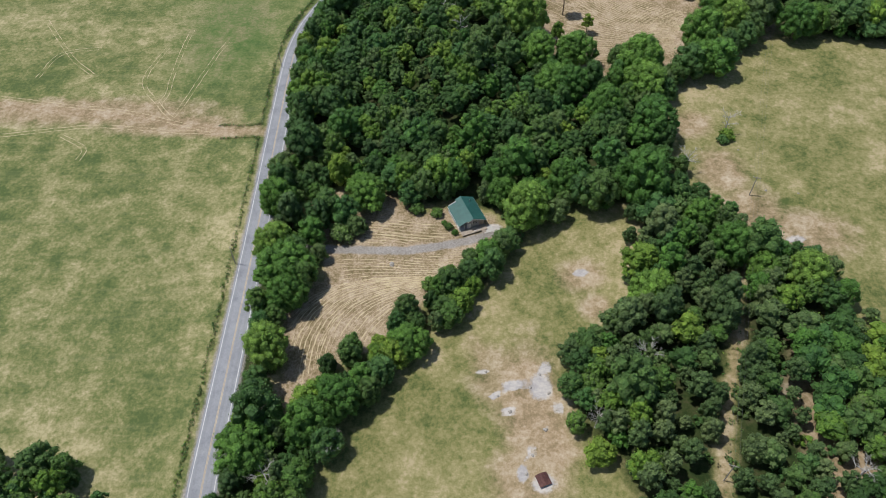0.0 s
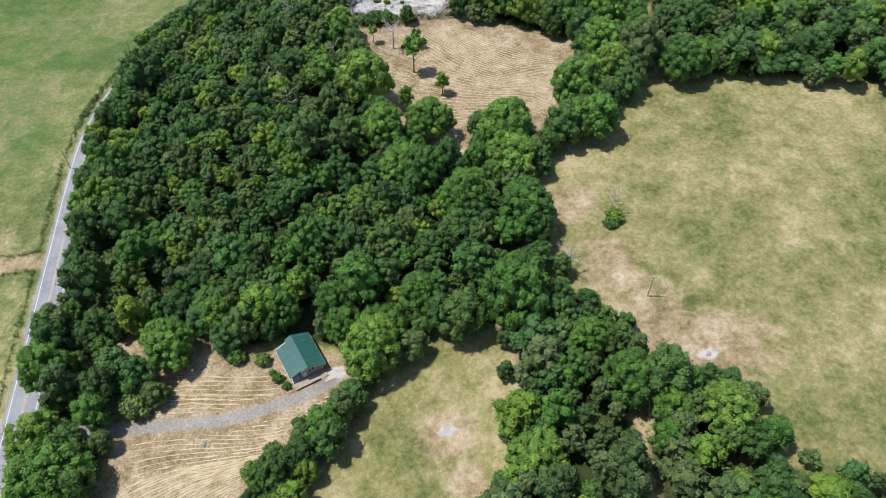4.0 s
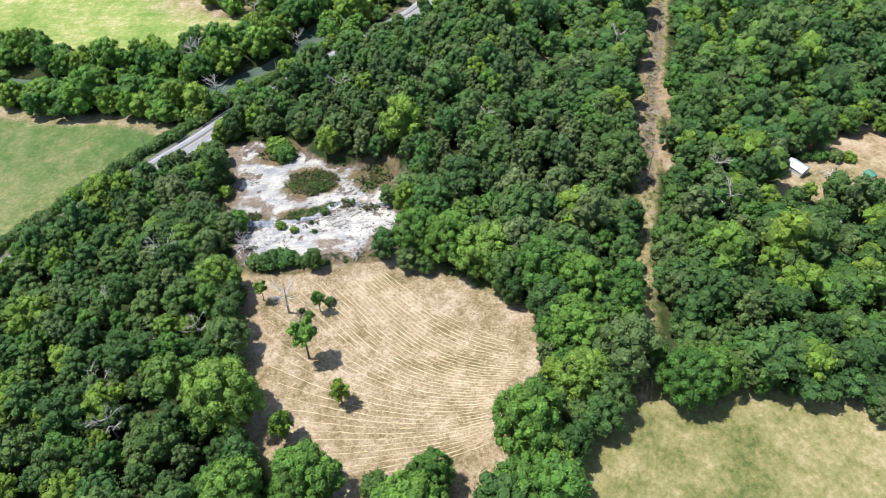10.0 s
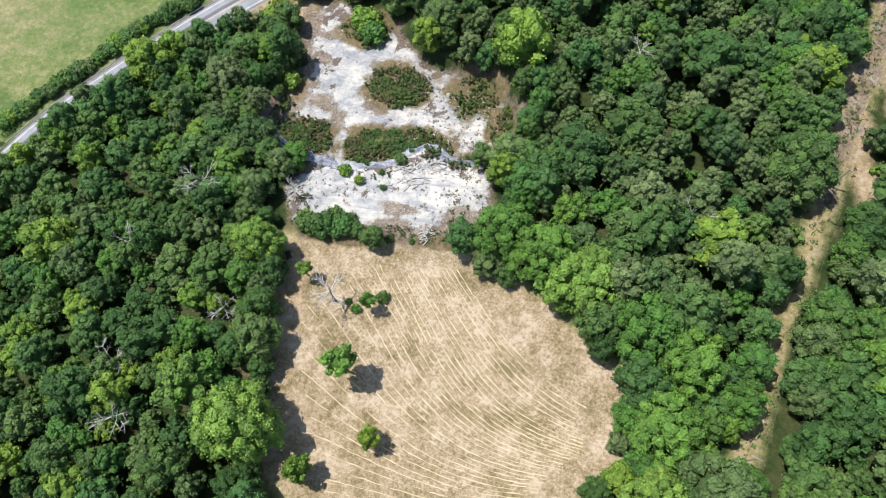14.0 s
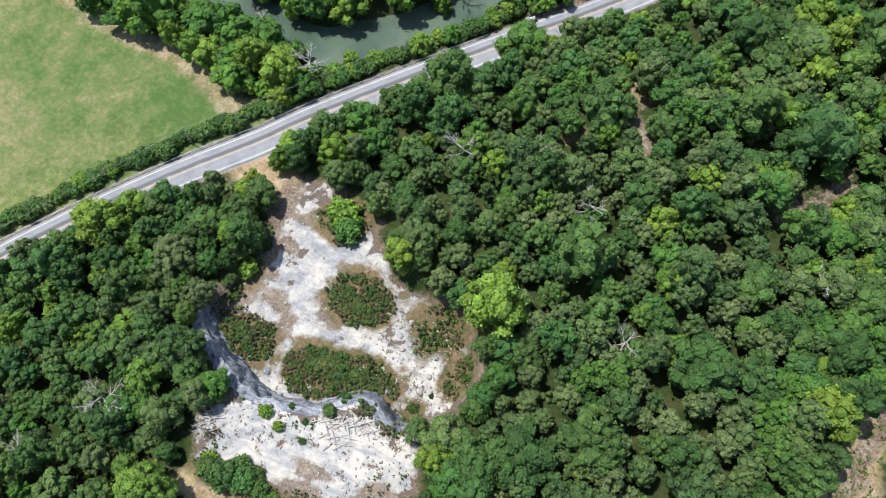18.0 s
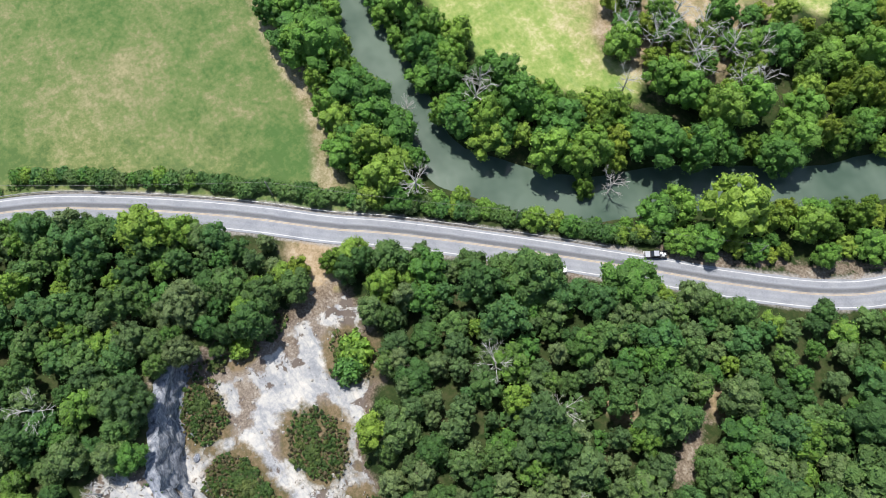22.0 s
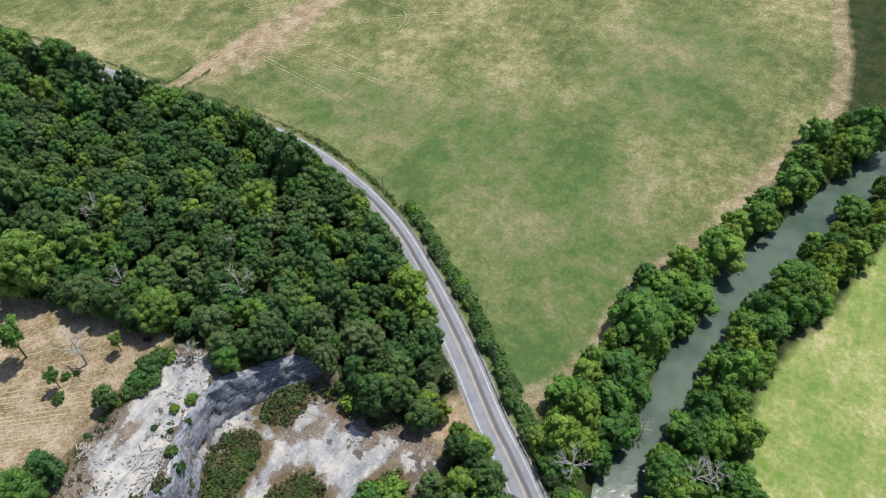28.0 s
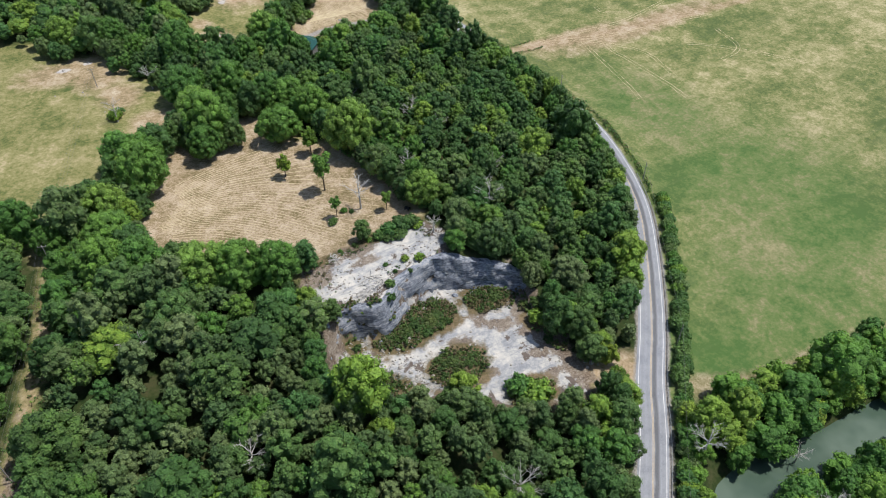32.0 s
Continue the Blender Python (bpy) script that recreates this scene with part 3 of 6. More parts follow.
def crown_arrays(rng, rx, tall, base, lobes, per, leaf, lobe=0.3, lowest=-0.75, gaps=0.0, squat=0.42, pointed=0.0):
    """A crown of many lobes, each a closed clump with leaf sprays standing out of it: corner rows (n, 3, 3) and a tone for each row."""
    rows, tone = [], []
    gold = math.pi * (3 - math.sqrt(5))
    wob = rng.uniform(0, 6.28, 6)
    zc = base + squat * (tall - base)
    up, down = tall - zc, zc - base
    for i in range(lobes):
        h = 1 - (1 - lowest) * (i + 0.4) / lobes
        a = i * gold + rng.uniform(-0.45, 0.45)
        ring = math.sqrt(max(0.0, 1 - h * h))
        k = 1 + 0.10 * math.sin(2 * a + wob[0]) + 0.09 * math.sin(3 * a + wob[1] + 2 * h) + 0.06 * math.sin(5 * a + wob[2]) + rng.uniform(-0.13, 0.09)
        if rng.random() < gaps:
            continue
        r = rx * lobe * (0.55 + 0.75 * rng.random() ** 0.8)
        wide = rx * (1.05 - lobe) * k * (1 - pointed * max(0.0, h) * ring)
        c = np.array([ring * math.cos(a) * wide, ring * math.sin(a) * wide, zc + h * ((up if h > 0 else down) - 0.75 * r) * (1 + rng.uniform(-0.08, 0.06))])
        t = rng.random()
        axis = np.array([math.cos(a) * ring, math.sin(a) * ring, max(0.1, h) + 0.55])
        axis /= np.linalg.norm(axis)
        e1 = np.cross(axis, (0.3, 0.9, 0.1))
        e1 /= np.linalg.norm(e1)
        e2 = np.cross(axis, e1)
        spin = rng.uniform(0, 6.28)
        e1, e2 = e1 * math.cos(spin) + e2 * math.sin(spin), e2 * math.cos(spin) - e1 * math.sin(spin)
        net = DOME_V[:, :1] * e1 + DOME_V[:, 1:2] * e2 + DOME_V[:, 2:] * axis
        net = c + net * r * rng.uniform(0.62, 1.0, (len(net), 1))
        rows.append(net[DOME_F])
        tone.append(np.full(len(DOME_F), t))
        n = int(per * rng.uniform(0.75, 1.25))
        d = rng.normal(size=(n, 3)) + 0.75 * axis
        d /= np.linalg.norm(d, axis=1)[:, None]
        p = c + d * r * rng.uniform(0.72, 1.2, (n, 1))
        nrm = d + rng.normal(scale=0.5, size=(n, 3)) + np.array([0, 0, 0.25])
        nrm /= np.linalg.norm(nrm, axis=1)[:, None]
        u = np.cross(nrm, rng.normal(size=(n, 3)))
        u /= np.linalg.norm(u, axis=1)[:, None] + 1e-9
        w = np.cross(nrm, u)
        s = leaf * rng.uniform(0.5, 1.3, (n, 1))
        q = s * rng.uniform(0.7, 1.1, (n, 1))
        rows.append(np.stack([p - u * s - w * q * 0.6 - nrm * s * 0.2, p + u * s - w * q * 0.6 - nrm * s * 0.2, p + w * q * 1.1], 1))
        tone.append(np.clip(np.full(n, t) + rng.uniform(-0.25, 0.6, n), 0, 1.3))
    return np.concatenate(rows), np.concatenate(tone)


def core_arrays(rng, rx, tall, base, squat=0.42):
    """The inner mass that closes the crown, as triangles."""
    n, m = 7, 5
    zc = base + squat * (tall - base)
    v = []
    for j in range(m + 1):
        th = math.pi * j / m
        for i in range(n):
            a = 2 * math.pi * (i + 0.5 * (j % 2)) / n
            k = 0.66 * (1 + rng.uniform(-0.14, 0.14))
            v.append((rx * k * math.sin(th) * math.cos(a), rx * k * math.sin(th) * math.sin(a), zc + k * math.cos(th) * ((tall - zc) if math.cos(th) > 0 else (zc - base))))
    v = np.array(v).reshape(m + 1, n, 3)
    w = np.roll(v, -1, 1)
    a = np.stack([v[:-1], v[1:], w[1:]], 2).reshape(-1, 3, 3)
    return np.concatenate([a, np.stack([v[:-1], w[1:], w[:-1]], 2).reshape(-1, 3, 3)])


def trunk_bm(rng, height, radius, reach, limbs=5, bare=False):
    """A tapered, slightly bent trunk with limbs that fork outwards."""
    bm = bmesh.new()
    lean = rng.uniform(-0.06, 0.06, 2)
    line = [(lean[0] * height * t * t, lean[1] * height * t * t, height * t) for t in (0, 0.06, 0.3, 0.6, 0.85, 1.0)]
    tube(bm, line, [radius * k for k in (1.35, 1.0, 0.8, 0.55, 0.32, 0.12)], 7)
    for i in range(limbs):
        a = i * 2.4 + rng.uniform(-0.4, 0.4)
        z0 = height * rng.uniform(0.32, 0.8)
        out, up = reach * rng.uniform(0.55, 0.95), height * rng.uniform(0.1, 0.32)
        o = Vector((lean[0] * z0 * z0 / height, lean[1] * z0 * z0 / height, z0))
        e = o + Vector((math.cos(a) * out, math.sin(a) * out, up))
        mid = o.lerp(e, 0.5) + Vector((0, 0, -0.05 * out))
        tube(bm, [o, mid, e], [radius * 0.42, radius * 0.26, radius * 0.06], 5)
        for k in range(6 if bare else 2):
            s = o.lerp(e, rng.uniform(0.3, 0.95))
            b = a + rng.uniform(-1.2, 1.2)
            l = out * rng.uniform(0.25, 0.6)
            f = s + Vector((math.cos(b) * l, math.sin(b) * l, l * rng.uniform(0.1, 0.9)))
            tube(bm, [s, s.lerp(f, 0.5) + Vector((0, 0, 0.06 * l)), f], [radius * 0.17, radius * 0.11, radius * 0.03], 4)
            if bare:
                for q in range(3):
                    s2 = s.lerp(f, rng.uniform(0.35, 0.95))
                    c = b + rng.uniform(-1.3, 1.3)
                    l2 = l * rng.uniform(0.3, 0.6)
                    tube(bm, [s2, s2 + Vector((math.cos(c) * l2, math.sin(c) * l2, l2 * rng.uniform(0.1, 0.8)))], [radius * 0.08, radius * 0.025], 3)
    return bm


KINDS = {}


def tree_kind(name, rx, tall, base, lobes, per, leaf, seed, mat, lobe=0.3, lowest=-0.75, gaps=0.0, core=True, squat=0.42, pointed=0.0):
    """Mesh data for one kind of tree: its crown (its corners and tones too, for the woods) and its trunk."""
    rng = np.random.default_rng(seed)
    q, tone = crown_arrays(rng, rx, tall, base, lobes, per, leaf, lobe, lowest, gaps, squat, pointed)
    if core:
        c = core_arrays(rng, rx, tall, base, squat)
        # low fixed tone: the crown's inner shade is put into the core's colour
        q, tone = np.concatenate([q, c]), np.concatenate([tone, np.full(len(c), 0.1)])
    tone = np.repeat(tone, 3)
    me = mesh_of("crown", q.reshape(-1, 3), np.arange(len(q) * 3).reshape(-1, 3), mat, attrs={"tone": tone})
    bm = trunk_bm(rng, tall * 0.82, 0.035 * rx + 0.1, rx * 0.7)
    tr = bpy.data.meshes.new("trunk")
    bm.to_mesh(tr)
    bm.free()
    tr.materials.append(BARK)
    KINDS[name] = (me, tr, q, tone)


# ---- plants ----
BARK = plain("bark", [(0.07, 0.055, 0.04), (0.13, 0.10, 0.075), (0.2, 0.165, 0.13)], 6.0, 0.95)
DEADWOOD = plain("dead_wood", [(0.28, 0.265, 0.245), (0.43, 0.415, 0.39), (0.58, 0.565, 0.54)], 5.0, 0.9)
LEAF = leaf_material("leaf", [(0.05, (0.045, 0.12, 0.03)), (0.18, (0.055, 0.15, 0.034)), (0.3, (0.085, 0.175, 0.045)), (0.42, (0.085, 0.24, 0.035)), (0.54, (0.06, 0.175, 0.05)), (0.66, (0.095, 0.212, 0.05)), (0.76, (0.122, 0.21, 0.075)), (0.84, (0.115, 0.275, 0.038)), (0.95, (0.185, 0.335, 0.045))])
OAK = leaf_material("oak_leaf", [(0.1, (0.065, 0.19, 0.034)), (0.45, (0.1, 0.255, 0.042)), (0.75, (0.135, 0.31, 0.05)), (0.95, (0.18, 0.35, 0.06))])
CEDAR = leaf_material("cedar_leaf", [(0.1, (0.06, 0.138, 0.042)), (0.5, (0.094, 0.185, 0.06)), (0.9, (0.14, 0.23, 0.085))])
RIVER_LEAF = leaf_material("river_leaf", [(0.1, (0.07, 0.205, 0.036)), (0.4, (0.11, 0.285, 0.042)), (0.7, (0.155, 0.335, 0.046)), (0.95, (0.225, 0.385, 0.052))])
DRY_LEAF = leaf_material("dry_leaf", [(0.1, (0.08, 0.095, 0.04)), (0.5, (0.12, 0.12, 0.06)), (0.9, (0.16, 0.145, 0.085))])
SCRUB = leaf_material("scrub_leaf", [(0.1, (0.036, 0.085, 0.02)), (0.4, (0.05, 0.12, 0.026)), (0.7, (0.07, 0.13, 0.032)), (0.95, (0.1, 0.15, 0.04))])
YELLOW = leaf_material("yellow_leaf", [(0.1, (0.075, 0.18, 0.022)), (0.5, (0.125, 0.25, 0.028)), (0.9, (0.2, 0.32, 0.036))])
for s in range(5):
    size = (3.5 + 0.22 * s, 10.2 + 0.8 * (s % 3))
    tree_kind("wood%d" % s, *size, 0.7, 46, 36, 0.22, 10 + s, LEAF, 0.30, -0.8)
    tree_kind("top%d" % s, *size, 1.6, 26, 17, 0.25, 110 + s, LEAF, 0.285, -0.05)
for s in range(4):
    tree_kind("far%d" % s, 3.8 + 0.22 * s, 10.2 + 0.8 * (s % 3), 1.6, 15, 18, 0.31, 60 + s, LEAF, 0.38, -0.05)
for s in range(2):
    tree_kind("cedar%d" % s, 3.1, 9.6 + 1.6 * s, 0.4, 46, 40, 0.18, 16 + s, CEDAR, 0.26, -0.85, pointed=0.25)
    tree_kind("cedartop%d" % s, 3.1, 9.6 + 1.6 * s, 1.6, 27, 19, 0.21, 116 + s, CEDAR, 0.265, -0.1, pointed=0.25)
for s in range(3):
    tree_kind("oak%d" % s, 6.2 + 0.4 * s, 14.4, 1.2, 130, 46, 0.21, 20 + s, OAK, 0.19, -0.8)
for s in range(2):
    tree_kind("grand%d" % s, 5.0 + 0.5 * s, 10.5 + s, 0.3, 110, 44, 0.17, 90 + s, CEDAR, 0.18, -0.8)
tree_kind("lime0", 3.4, 8.6, 0.7, 36, 34, 0.23, 26, YELLOW, 0.27, -0.8, 0.08)
tree_kind("slim0", 2.2, 10.4, 4.4, 24, 44, 0.2, 27, OAK, 0.34, -0.9, 0.3)
tree_kind("slim1", 2.2, 8.6, 2.6, 24, 44, 0.2, 28, YELLOW, 0.34, -0.9, 0.3)
for s in range(3):
    tree_kind("bank%d" % s, 4.3 + 0.4 * s, 10.0, 0.5, 36, 24, 0.24, 40 + s, RIVER_LEAF, 0.29, -0.7)
for s in range(3):
    tree_kind("bush%d" % s, 1.7, 2.3, 0.0, 18, 26, 0.19, 30 + s, LEAF, 0.36, -0.3)

rng = np.random.default_rng(5)


def open_land(X, Y):
    """How far inside open land a place lies (negative: in the woods)."""
    a = [inside_sd(q, X, Y) for q in (HAY_SOUTH, PASTURE_SOUTH, PASTURE_EAST, HAY_NORTH, PIT, BENCH, CLEARING, GLADE)] + [1.9 - line_dist(w, X, Y)[0] for w in DIRT_WAYS] + [inside_sd(FIELD_NORTH, X, Y) + 3.0] + [np.minimum(inside_sd(WEST_FIELD, X, Y), -inside_sd(WEST_WOOD, X, Y))]
    a += [3.7 + 1.4 * ease((Y - 320) / 30) - line_dist(ROW_NORTH, X, Y)[0], 1.2 - line_dist(ROW_SOUTH, X, Y)[0], np.where(inside_sd(HILL, X, Y) > 0, np.where(np.hypot(X - 52, Y - 429) < 13, 7.5, np.where(X > 25, 4.2, 4.9)), 6.0) - line_dist(ROAD, X, Y)[0], np.where((X > 5) & (X < 70), 5.6, 4.4) - line_dist(RIVER, X, Y)[0], 7.4 - np.hypot(X - 7.5, Y - 168.5), 3.0 - line_dist(QUARRY_WAY, X, Y)[0], 2.5 - line_dist(DRIVE, X, Y)[0]]
    return np.max(a, 0)


WEST_WOOD = [(-124, 88), (-112, 88), (-102, 84), (-91, 78), (-82, 72), (-80, 30), (-130, 30)]
GRAND = [(19.7, 331.5, 1.15), (5.3, 351.5, 1.1), (6.0, 338.0, 0.95), (6.1, 362.3, 0.8), (10.0, 327.0, 0.95), (14.5, 345.5, 0.7)]
BIG = [(83, 312.5, 0.98), (92, 308.5, 0.98), (101.5, 303.5, 1.12), (115, 294, 1.12), (124, 288, 1.0), (120, 275, 1.05), (118, 260, 0.95), (103, 249, 1.1), (100, 235, 0.95), (143, 256, 1.0), (34, 263, 1.15), (53, 243, 0.95),
       (38, 240, 1.0), (75, 230, 1.15), (75, 219, 1.1), (28, 303, 0.8), (80, 240, 0.75), (-50, 143, 1.1), (-51, 113, 0.95), (-56, 172, 0.9), (-26, 175, 0.9), (27, 162, 1.1), (66, 169, 1.25), (-52, 82, 1.0), (-29, 96, 0.9),
       (-36, 89, 0.9), (-10, 114, 0.75), (106, 129, 0.9), (95, 133, 0.65), (107, 243, 0.8), (81, 154, 0.8), (58, 206, 1.0), (42, 224, 0.95), (19, 180, 0.8), (20.5, 172.5, 0.7), (31, 170, 0.85), (41, 176, 0.85), (4, 181, 0.75), (75, 199, 1.1), (48, 220, 0.95), (66, 475, 1.2), (55, 460, 0.75),
       (80, 488, 0.8), (5, 410, 0.8), (-13, 418, 0.8), (-33, 420, 0.75), (-35, 446, 0.85), (2, 437, 0.85), (8, 452, 0.95), (25, 449, 0.9), (11, 487, 0.75), (27, 488, 0.85), (46, 500, 0.95), (38, 520, 0.9), (21, 515, 0.8),
       (87, 141, 0.9), (61, 126, 0.9), (136, 266, 0.7), (150, 258, 0.8), (-47, 420, 0.8), (-57, 414, 0.7), (34, 490, 0.8), (-70, 428, 0.6), (-48, 132, 0.85), (-54, 152, 0.9)]
SPECIAL = [(234, 353, "wood2", 0.9), (246, 352, "wood4", 0.7), (213, 341, "bush", 1.5), (218, 340.5, "bush", 1.7), (223, 339.5, "bush", 1.6), (227.5, 338.5, "bush", 1.4), (-42, 165, "wood1", 1.25), (-34, 160.5, "bush", 2.4), (-29, 162, "wood3", 0.8), (-43, 158, "wood2", 1.1), (-39, 170, "wood0", 1.35), (-33, 167, "wood4", 1.15), (37.5, 378.5, "bush", 2.5), (40.5, 374.5, "bush", 2.2), (20.5, 356.5, "bush", 1.7), (16, 387, "lime0", 1.0), (12, 379, "lime0", 0.9), (15, 364, "wood1", 0.9), (56, 462, "wood2", 0.9), (37, 452, "lime0", 0.9), (11, 496, "lime0", 1.0)]


def wood_places():
    step = 5.9
    xs, ys = np.arange(-170, 338, step), np.arange(45, 548, step)
    X, Y = np.meshgrid(xs, ys)
    X = X + rng.uniform(-2.2, 2.2, X.shape) + (np.arange(len(ys)) % 2)[:, None] * step / 2
    Y = Y + rng.uniform(-2.2, 2.2, Y.shape)
    o = open_land(X, Y)
    ok = (o < np.where(np.maximum(inside_sd(PIT, X, Y), inside_sd(BENCH, X, Y)) > -6, np.where(X > 45, -0.6, -1.6), np.where(inside_sd(HAY_NORTH, X, Y) > -5, -0.9, -1.6))) & ~((X > 322 - 0.35 * np.maximum(0, Y - 330)) & (Y > 250)) & ~((X > 150) & (Y < 110)) & (rng.random(X.shape) < np.where((Y > 474) & (X < 55), 0.66, 0.96)) & ~((X > 230) & (Y < 100))
    for bx, by, s in BIG:
        ok &= np.hypot(X - bx, Y - by) > 7.0 * s
    for bx, by, s in GRAND:
        ok &= np.hypot(X - bx, Y - by) > 4.6 * s
    X, Y, o = X[ok], Y[ok], o[ok]
    cx, cy = rng.uniform(-60, 260, 9000), rng.uniform(55, 500, 9000)
    co = open_land(cx, cy)
    add = []
    for x, y, q in zip(cx, cy, co):
        gap = 3.7 if 40 < x < 170 and 290 < y < 450 else 4.3
        if q < -2.0 and not (y > 470 and x < 60) and np.min(np.hypot(X - x, Y - y)) > gap and all(math.hypot(x - a, y - c) > gap for a, c, _ in add) and all(math.hypot(x - bx, y - by) > 6.0 * s for bx, by, s in BIG):
            add.append((x, y, q))
    add = np.array(add)
    return np.concatenate([X, add[:, 0]]), np.concatenate([Y, add[:, 1]]), np.concatenate([o, add[:, 2]])


def joined_trees(name, rows, label):
    """Many trees of the woods in one mesh."""
    vs, hue, tone, mats = [], [], [], []
    for x, y, z, kind, s, sz, a, h in rows:
        p = KINDS[kind][2].reshape(-1, 3)
        c, n = math.cos(a) * s, math.sin(a) * s
        vs.append(np.stack([p[:, 0] * c - p[:, 1] * n + x, p[:, 0] * n + p[:, 1] * c + y, p[:, 2] * sz + z], -1))
        hue.append(np.full(len(p), h))
        tone.append(KINDS[kind][3])
        mats.append(np.full(len(p) // 3, 4 if kind == "lime0" else 3 if kind == "tuft2" else 5 if kind in ("tuft0", "tuft1") and name == "scrub" else 1 if kind.startswith("cedar") else 2 if kind.startswith("bank") else 0))
    v = np.concatenate(vs)
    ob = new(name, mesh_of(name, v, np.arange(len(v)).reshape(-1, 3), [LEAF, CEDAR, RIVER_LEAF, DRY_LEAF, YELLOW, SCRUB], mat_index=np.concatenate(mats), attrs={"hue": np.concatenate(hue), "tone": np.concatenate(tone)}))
    return tagged(ob, label, "woods", kind="stuff")


def plant(kind, x, y, s, a, sz=None, name="tree", label="leafy green deciduous tree with a full rounded crown", category="tree", group="trees of the wood", z=None):
    """A plant of its own: its trunk and its crown."""
    me, tr = KINDS[kind][:2]
    ob = thing(name, Matrix.Translation((x, y, hz(x, y) - 0.15 if z is None else z)) @ Matrix.Rotation(a, 4, "Z") @ Matrix.Diagonal((s, s, sz or s, 1)), label, category, group)
    part("trunk", tr, None, ob)
    part("crown", me, None, ob)
    return ob


PX, PY, PO = wood_places()
PZ = height(PX, PY)
near = np.max([inside_sd(q, PX, PY) for q in (HAY_NORTH, PIT, BENCH, HAY_SOUTH)], 0)
wet = line_dist(RIVER, PX, PY)[0]
by_road = line_dist(ROAD, PX, PY)[0]
hill_side = inside_sd(HILL, PX, PY)
order = np.argsort(-near)
own = set(order[:230].tolist())
groups = {"west_woodland": [], "east_woodland": [], "south_woodland": [], "riverside_woodland": []}
cedar_land = np.maximum(inside_sd([(28, 395), (52, 374), (88, 360), (92, 318), (120, 285), (150, 330), (130, 400), (70, 420)], PX, PY), inside_sd([(35, 60), (95, 60), (95, 150), (60, 160)], PX, PY))
for i, (x, y, z, o) in enumerate(zip(PX, PY, PZ, PO)):
    ced = rng.random() < (0.66 if cedar_land[i] > 0 else 0.1)
    edge = "" if i in own or o > -5.5 else "top"
    kind = "cedar%s%d" % (edge, rng.integers(2)) if ced else "%s%d" % (edge or "wood", rng.integers(5))
    if i not in own and (x > 165 or y > 470 or (x > 120 and y > 370) or (y < 120 and x > 60)) and not ced:
        kind = "far%d" % rng.integers(4)
    river_tree = z < 2.5 and y > 395 and x < 110 and hill_side[i] < 0
    if river_tree:
        kind, ced = ("lime0" if y > 455 and rng.random() < 0.6 else "bank%d" % rng.integers(3)), False
    s = rng.uniform(0.64, 1.16) * (1.45 if rng.random() < 0.14 else 1.0)
    if wet[i] < 30:
        s *= 1.1
    if x < -85:
        s *= 0.92
    if x > 95 and y > 250:
        s *= 1.1
    sz = s * rng.uniform(0.8, 1.25) * (1.0 if 20 < y < 260 and x < 80 else 0.92)
    if by_road[i] < 19 and 215 < y < 345 and x > -62 and not river_tree:
        s, sz = s * 1.08, sz * 1.22
    elif by_road[i] < 11 and hill_side[i] > 0 and y > 395:
        s, sz = s * 0.95, sz * 0.9
    elif river_tree:
        s *= rng.uniform(0.72, 1.25)
    if river_tree and by_road[i] < 17:
        s, sz = s * 0.62, sz * 0.55
    a, h = rng.uniform(0, 6.28), rng.random()
    if i in own:
        lab = "feathery dark olive cedar at the edge of the woods" if ced else "leafy green deciduous tree at the edge of the woods"
        plant(kind, x, y, s, a, sz, "cedar_tree" if ced else "tree", lab, "tree", "trees at the edge of the woods", z - 0.15)
        continue
    key = "riverside_woodland" if river_tree else "south_woodland" if y < 150 else "west_woodland" if x < 80 and y < 345 else "east_woodland"
    groups[key].append((x, y, z, kind, s, sz, a, h))
lane = np.array(spline(ROAD[2:14], 4.1), float)
lane_t = np.gradient(lane, axis=0)
lane_t /= np.linalg.norm(lane_t, axis=1)[:, None]
for k, ((x, y), (tx, ty)) in enumerate(zip(lane, lane_t)):
    if 222 < y < 372:
        off = 7.6 + rng.uniform(-0.7, 0.9)
        x, y, s = x + ty * off, y - tx * off, rng.uniform(0.85, 1.1)
        groups["west_woodland"].append((x, y, hz(x, y) - 0.1, "wood%d" % rng.integers(5), s, s * rng.uniform(0.95, 1.2), rng.uniform(0, 6.28), rng.random()))
for key, rows in groups.items():
    if rows:
        joined_trees(key, rows, {"west_woodland": "dense deciduous woods in full summer leaf on a slope", "east_woodland": "mixed woods of cedar and deciduous trees in leaf", "south_woodland": "dense olive-green woods beside a grassy strip", "riverside_woodland": "leafy trees lining the river's banks"}[key])
